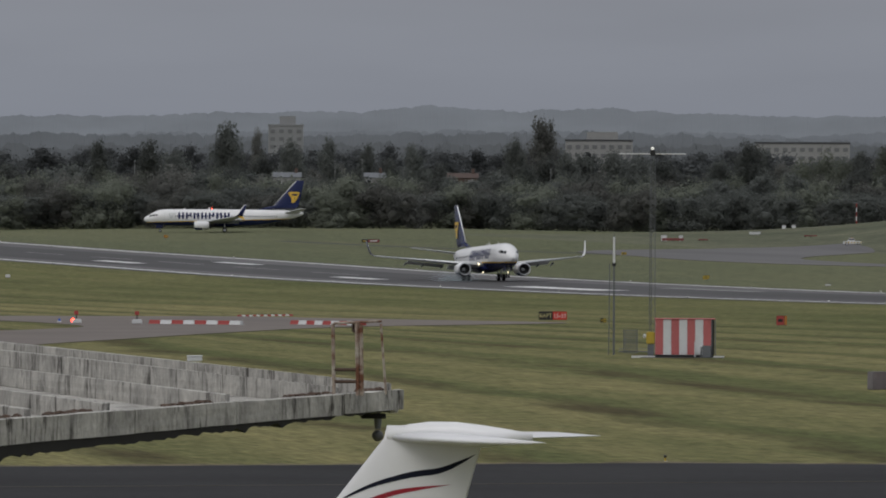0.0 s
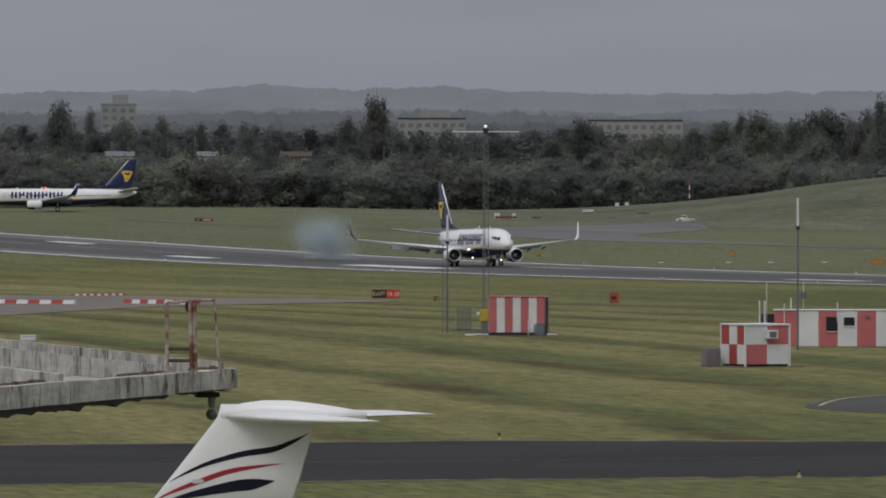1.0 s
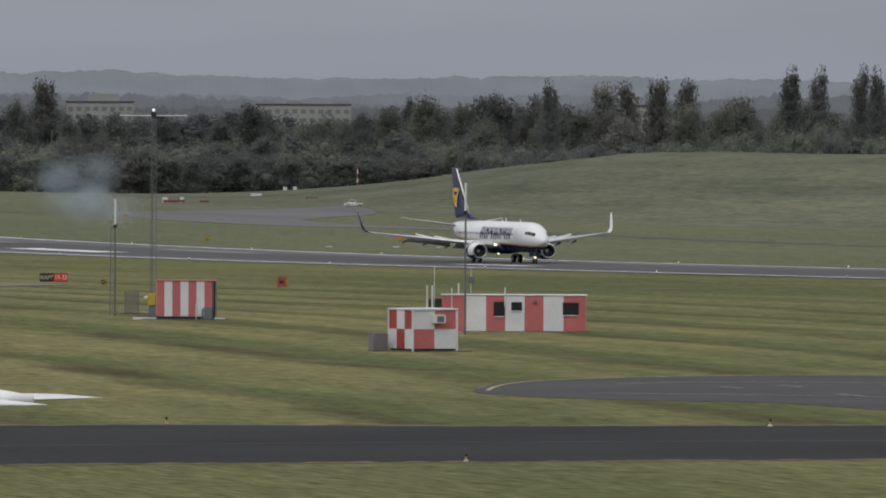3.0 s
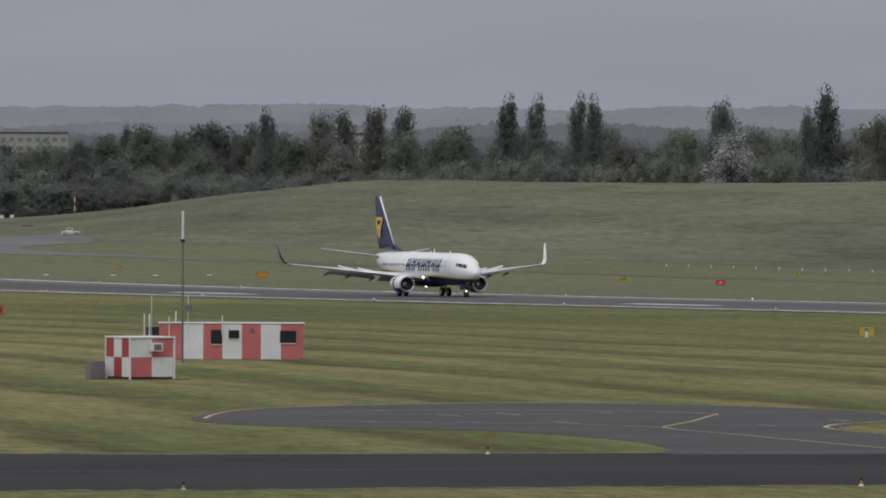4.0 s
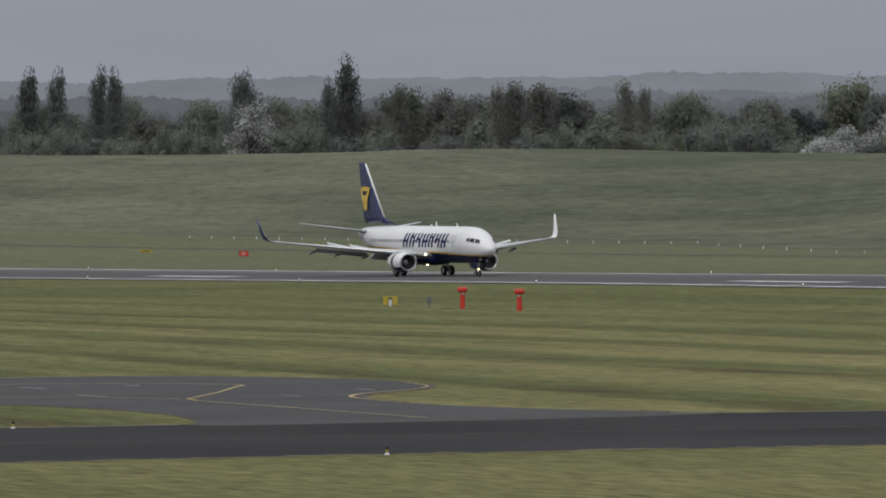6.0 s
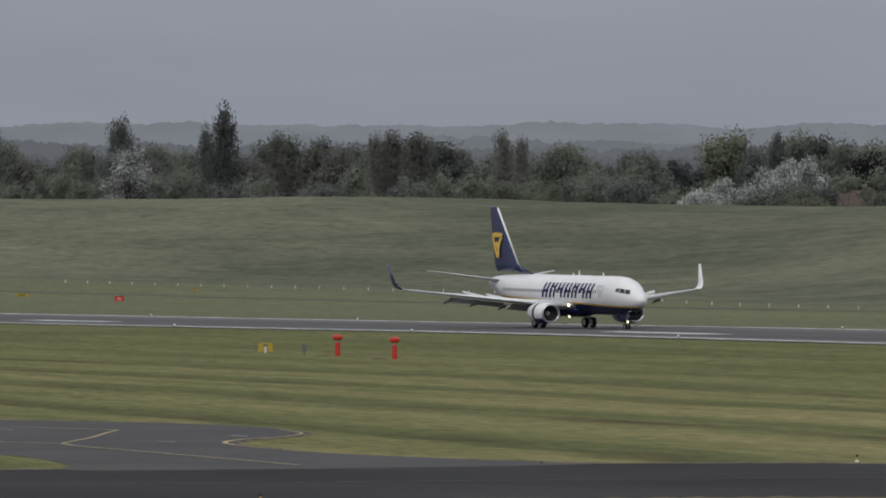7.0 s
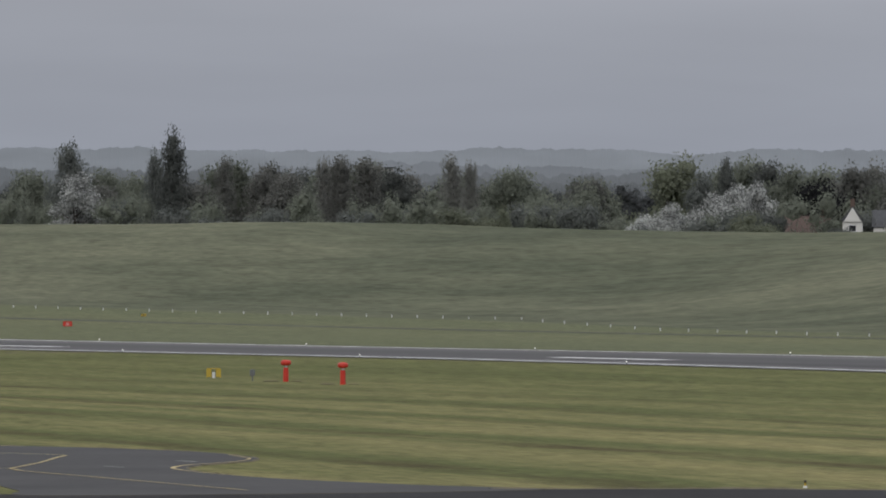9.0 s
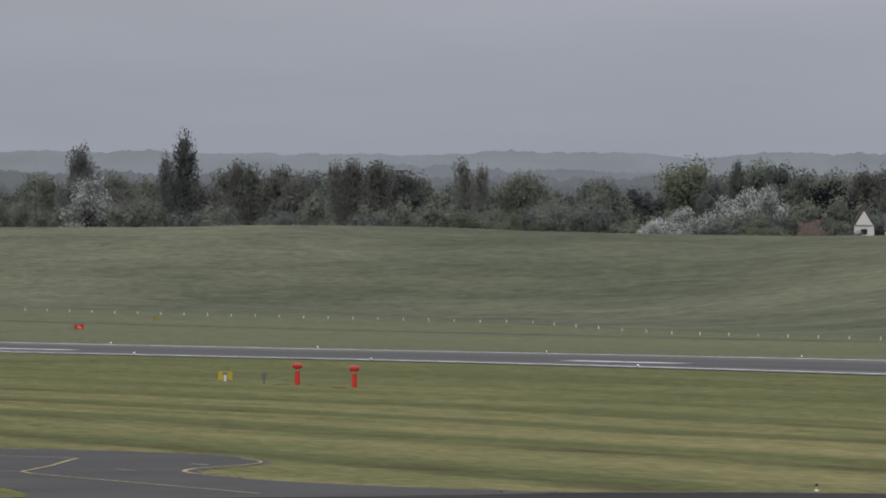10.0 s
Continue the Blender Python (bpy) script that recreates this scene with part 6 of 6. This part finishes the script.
def ridge(dist, low, high, bumps, color, seed):
    """A far wooded ridge along the horizon, its haze put in as a pale glow."""
    bm = bmesh.new()
    prev = None
    for k in range(1500):
        a = radians(10 + 24 * k / 1500)
        s = k * 24 / 1500
        h = low + (high - low) * (0.5 + 0.5 * noise.noise((s * 0.35, seed, 0)) + 0.22 * noise.noise((s * 1.7, seed, 3)))
        h += bumps * 0.55 * (noise.noise((s * 7, seed, 7)) + 0.6 * noise.noise((s * 23, seed, 9)) + 0.45 * noise.noise((s * 70, seed, 2)))
        x, y = -dist * math.cos(a), dist * math.sin(a)
        ring = [bm.verts.new((x, y, -5)), bm.verts.new((x, y, h * 0.6)), bm.verts.new((x * 1.01, y * 1.01, h))]
        if prev:
            for i in (0, 1):
                bm.faces.new((prev[i], ring[i], ring[i + 1], prev[i + 1]))
        prev = ring
    tagged(link("backdrop", bm, haze_material("distant_haze", color)), "far wooded ridge with haze put into its glow", kind="structure")


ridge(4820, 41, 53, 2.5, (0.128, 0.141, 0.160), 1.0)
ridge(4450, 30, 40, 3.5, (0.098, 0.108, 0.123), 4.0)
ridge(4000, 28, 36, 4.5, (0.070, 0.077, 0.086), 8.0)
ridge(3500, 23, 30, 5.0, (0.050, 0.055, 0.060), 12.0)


# ---- buildings among the trees ----
M_WALL = paint("pale_render", (0.26, 0.265, 0.27), 0.9, fine=(0.6, 0.06), broad=(0.1, 0.1))
M_WALLW = paint("white_render", (0.30, 0.30, 0.295), 0.9, fine=(0.6, 0.06), broad=(0.1, 0.1))
M_WALLH = paint("bright_white_render", (0.66, 0.65, 0.63), 0.9, fine=(0.6, 0.06), broad=(0.1, 0.1))
# Far panes are lighter than dark_glazing: haze is put into their colour.
M_FARPANE = paint("hazed_far_glazing", (0.16, 0.165, 0.17), 0.5)
M_ROOF = paint("slate_roof", (0.060, 0.062, 0.068), 0.8, fine=(1.5, 0.2), broad=(0.2, 0.15))
M_TILE = paint("clay_tile_roof", (0.085, 0.058, 0.050), 0.9, fine=(1.5, 0.2), broad=(0.2, 0.15))
M_PALEROOF = paint("pale_slate_roof", (0.15, 0.16, 0.175), 0.8, fine=(1.5, 0.2), broad=(0.2, 0.15))
M_BRICK = paint("brown_brick", (0.11, 0.075, 0.062), 0.9, fine=(2.0, 0.2), broad=(0.2, 0.15))


def flats(name, a, dist, width, top, storeys, bays, label, wall, tower=0.0):
    """A flat-roofed block facing the viewer, its windows set into the front."""
    x, y = -dist * math.cos(radians(a)), dist * math.sin(radians(a))
    t = thing(name, pose(x, y, 0, 0, 0, -a), label, "building")
    body = part("wall", box(bmesh.new(), -9, 0, -width / 2, width / 2, 0, top), wall, t)
    part("roof", box(bmesh.new(), -9.2, 0.2, -width / 2 - 0.2, width / 2 + 0.2, top, top + 0.5), M_ROOF if wall is M_WALLW else wall, t)
    if tower:
        part("lift_house", box(bmesh.new(), -6, -2, -width * 0.18, width * 0.28, top + 0.5, top + 0.5 + tower), wall, t)
    for s in range(storeys):
        for k in range(bays):
            yy, z = -width / 2 + (k + 0.5) * width / bays, top - 2.0 - s * 2.8
            win = part("window", box(bmesh.new(), -0.05, 0.06, yy - 0.9, yy + 0.9, z - 0.75, z + 0.75), wall, t)
            part("pane", box(bmesh.new(), 0.06, 0.09, yy - 0.8, yy + 0.8, z - 0.65, z + 0.65), M_FARPANE, win)


flats("tower_block", 15.893, 3300, 12.6, 32.6, 8, 4, "pale high-rise block of flats among trees", M_WALL, 3.0)
flats("block_of_flats", 19.12, 3000, 31.0, 26.0, 4, 11, "long white block of flats behind the wood", M_WALLW)
flats("block_of_flats", 17.85, 3000, 22.0, 26.6, 2, 8, "pale low block of flats behind the wood", M_WALLW, 2.5)
flats("block_of_flats", 21.15, 2650, 14.0, 25.0, 2, 5, "pale low block of flats behind the wood", M_WALLW, 2.2)
flats("white_depot", 25.48, 3570, 6.5, 31.8, 1, 3, "low white building far off on the plain", M_WALLW)


def house(a, dist, width, eaves, ridge_h, wall, roof, label, gable=False, base=None, d=8.0):
    x, y = -dist * math.cos(radians(a)), dist * math.sin(radians(a))
    g = land(x, y) if base is None else base
    t = thing("house", pose(x, y, g, 0, 0, -a + (90 if gable else 0)), label, "house")
    part("wall", box(bmesh.new(), -d, 0, -width / 2, width / 2, -1, eaves), wall, t)
    bm = bmesh.new()
    loft(bm, [[Vector((0.3, yy, eaves)), Vector((-d / 2, yy, ridge_h)), Vector((-d - 0.3, yy, eaves)), Vector((-d, yy, eaves - 0.15)), Vector((0, yy, eaves - 0.15))] for yy in (-width / 2 - 0.3, width / 2 + 0.3)])
    rf = part("roof", bm, roof, t)
    for s in (-1, 1):
        bm = bmesh.new()
        yy = s * (width / 2 + 0.31)
        bm.faces.new([bm.verts.new(p) for p in ((-0.2, yy, eaves - 0.2), (-d / 2, yy, ridge_h - 0.3), (-d + 0.2, yy, eaves - 0.2))])
        part("gable", bm, wall, t)
    part("chimney", box(bmesh.new(), -d / 2 - 0.4, -d / 2 + 0.4, width / 2 - 1.6, width / 2 - 0.8, ridge_h - 0.5, ridge_h + 1.2, 0.05), M_BRICK, rf)
    for k in (-0.28, 0.28):
        win = part("window", box(bmesh.new(), -0.05, 0.05, k * width - 0.7, k * width + 0.7, eaves - 1.9, eaves - 0.6), M_OFFW, t)
        part("pane", box(bmesh.new(), 0.05, 0.07, k * width - 0.6, k * width + 0.6, eaves - 1.8, eaves - 0.7), M_GLASS, win)
    if gable:
        for s in (-1, 1):
            win = part("window", box(bmesh.new(), -d / 2 - 0.7, -d / 2 + 0.7, s * (width / 2) - 0.05, s * width / 2 + 0.05, eaves - 2.0, eaves - 0.8), M_OFFW, t)
            part("pane", box(bmesh.new(), -d / 2 - 0.6, -d / 2 + 0.6, s * (width / 2 + 0.06) - 0.01, s * (width / 2 + 0.06) + 0.01, eaves - 1.9, eaves - 0.9), M_GLASS, win)


house(28.46, 1664, 7.0, 8.0, 10.7, M_WALLH, M_ROOF, "white rendered gabled house with dark roof", gable=True, d=3.6)
house(28.76, 1670, 13.5, 8.3, 11.4, M_WALLH, M_ROOF, "white rendered house with long slate roof")
house(28.12, 1700, 8.0, 6.6, 9.8, M_BRICK, M_TILE, "brick house with red tiled roof behind bushes")
for a, w in ((15.9, 7.4), (16.45, 5.5), (17.0, 8.0)):
    house(a, 2480, w, 14.3, 15.6, M_BRICK if w == 8.0 else M_WALLW, M_TILE if w == 8.0 else M_PALEROOF, "house among trees, its dull roof showing", base=0.5)
for a, h in ((14.95, 17.5), (15.85, 17.0), (16.37, 18.2), (16.2, 17.6), (17.55, 16.6)):
    x, y = -2420 * math.cos(radians(a)), 2420 * math.sin(radians(a))
    t = upright("street_lamp", x, y, "thin grey street lamp post among trees", "lamp", "street lamps behind the wood")
    part("post", rod(bmesh.new(), (0, 0, 0), (0, 0, h - 0.6), 0.11, 0.07, 6), M_WALL, t)
    part("lantern", box(bmesh.new(), -0.3, 0.3, -0.25, 0.25, h - 0.6, h - 0.4), M_WALL, t)

# ---- tyre smoke from touchdown: loose puffs of fine specks ----
M_SMOKE = paint("tyre_smoke", (0.52, 0.60, 0.65), 1.0, fine=(0.5, 0.1), broad=(0.1, 0.1))
PUFFS = []
g = np.random.default_rng(8)
smoke = thing("smoke_cloud", pose(-1384, 425, land(-1384, 425)), "thin bluish tyre smoke drifting off the runway", "smoke")
for k in range(9):
    n = 11000
    c = g.normal(size=(n, 3)) * np.array([1.6, 1.7, 1.35])
    d = g.normal(size=(n, 4, 3)) * 0.019
    me = bpy.data.meshes.new("puff")
    co = (c[:, None, :] + d).reshape(-1, 3)
    f = (np.arange(n)[:, None, None] * 4 + np.array([[0, 1, 2], [0, 3, 1], [0, 2, 3], [1, 3, 2]])[None]).reshape(-1, 3)
    me.from_pydata(co.tolist(), [], f.tolist())
    me.materials.append(M_SMOKE)
    ob = new("puff", me)
    ob.parent = smoke
    PUFFS.append((ob, g.normal(size=3)))


# ---- what moves ----
ROLL = [(0.0, -1388.8, -3.2, 2.3), (0.5, -1348.0, -2.9, 1.7), (1.0, -1307.4, -2.5, 1.0), (1.5, -1268.0, -1.7, 0.4), (2.0, -1228.8, -1.3, 0.0), (2.7, -1173.9, -1.5, 0.0),
        (3.5, -1110.9, -1.9, 0.0), (4.0, -1072.4, -2.3, 0.0), (4.5, -1033.9, -2.6, 0.0), (5.0, -997.2, -2.7, 0.0), (5.5, -961.1, -2.6, 0.0), (6.5, -891.9, -2.2, 0.0),
        (7.5, -825.3, -1.8, 0.0), (8.0, -792.6, -1.8, 0.0), (8.5, -761.8, -1.8, 0.0), (9.0, -731.7, -1.7, 0.0), (10.0, -673.1, -1.6, 0.0)]


def motions():
    rows = []
    for t, x, yaw, pitch in ROLL:
        y = axis_y(x) + 5.0  # it rolls a little to the far side of the centre line
        rows.append((t, pose(x, y, land(x, y) + 0.08, 0, -pitch, yaw)))
    walk(jet, rows)
    for sp, at in SPOILERS:
        walk(sp, [(0.0, pose(*at)), (1.1, pose(*at)), (1.8, pose(*at, 0, 26, 0)), (10.0, pose(*at, 0, 26, 0))])
    for sl in SLEEVES:
        walk(sl, [(0.0, pose(0, 0, 0)), (1.2, pose(0, 0, 0)), (2.2, pose(-0.5, 0, 0)), (10.0, pose(-0.5, 0, 0))])
    for ob, w in PUFFS:
        rows = []
        for t, up, spread, drift in ((0.0, -1.9, 0.25, -3.0), (0.5, 1.4, 0.8, -1.0), (1.0, 3.2, 1.35, 3.0), (1.5, 4.2, 1.8, 5.5), (2.2, 5.6, 2.2, 10.0), (3.4, 9.3, 3.4, 22.0), (6.0, 15.0, 6.0, 50.0), (10.0, 24.0, 10.0, 95.0)):
            rows.append((t, pose(0.18 * drift + spread * w[0], drift + spread * w[1], up + 0.8 * spread * w[2])))
        walk(ob, rows)


motions()
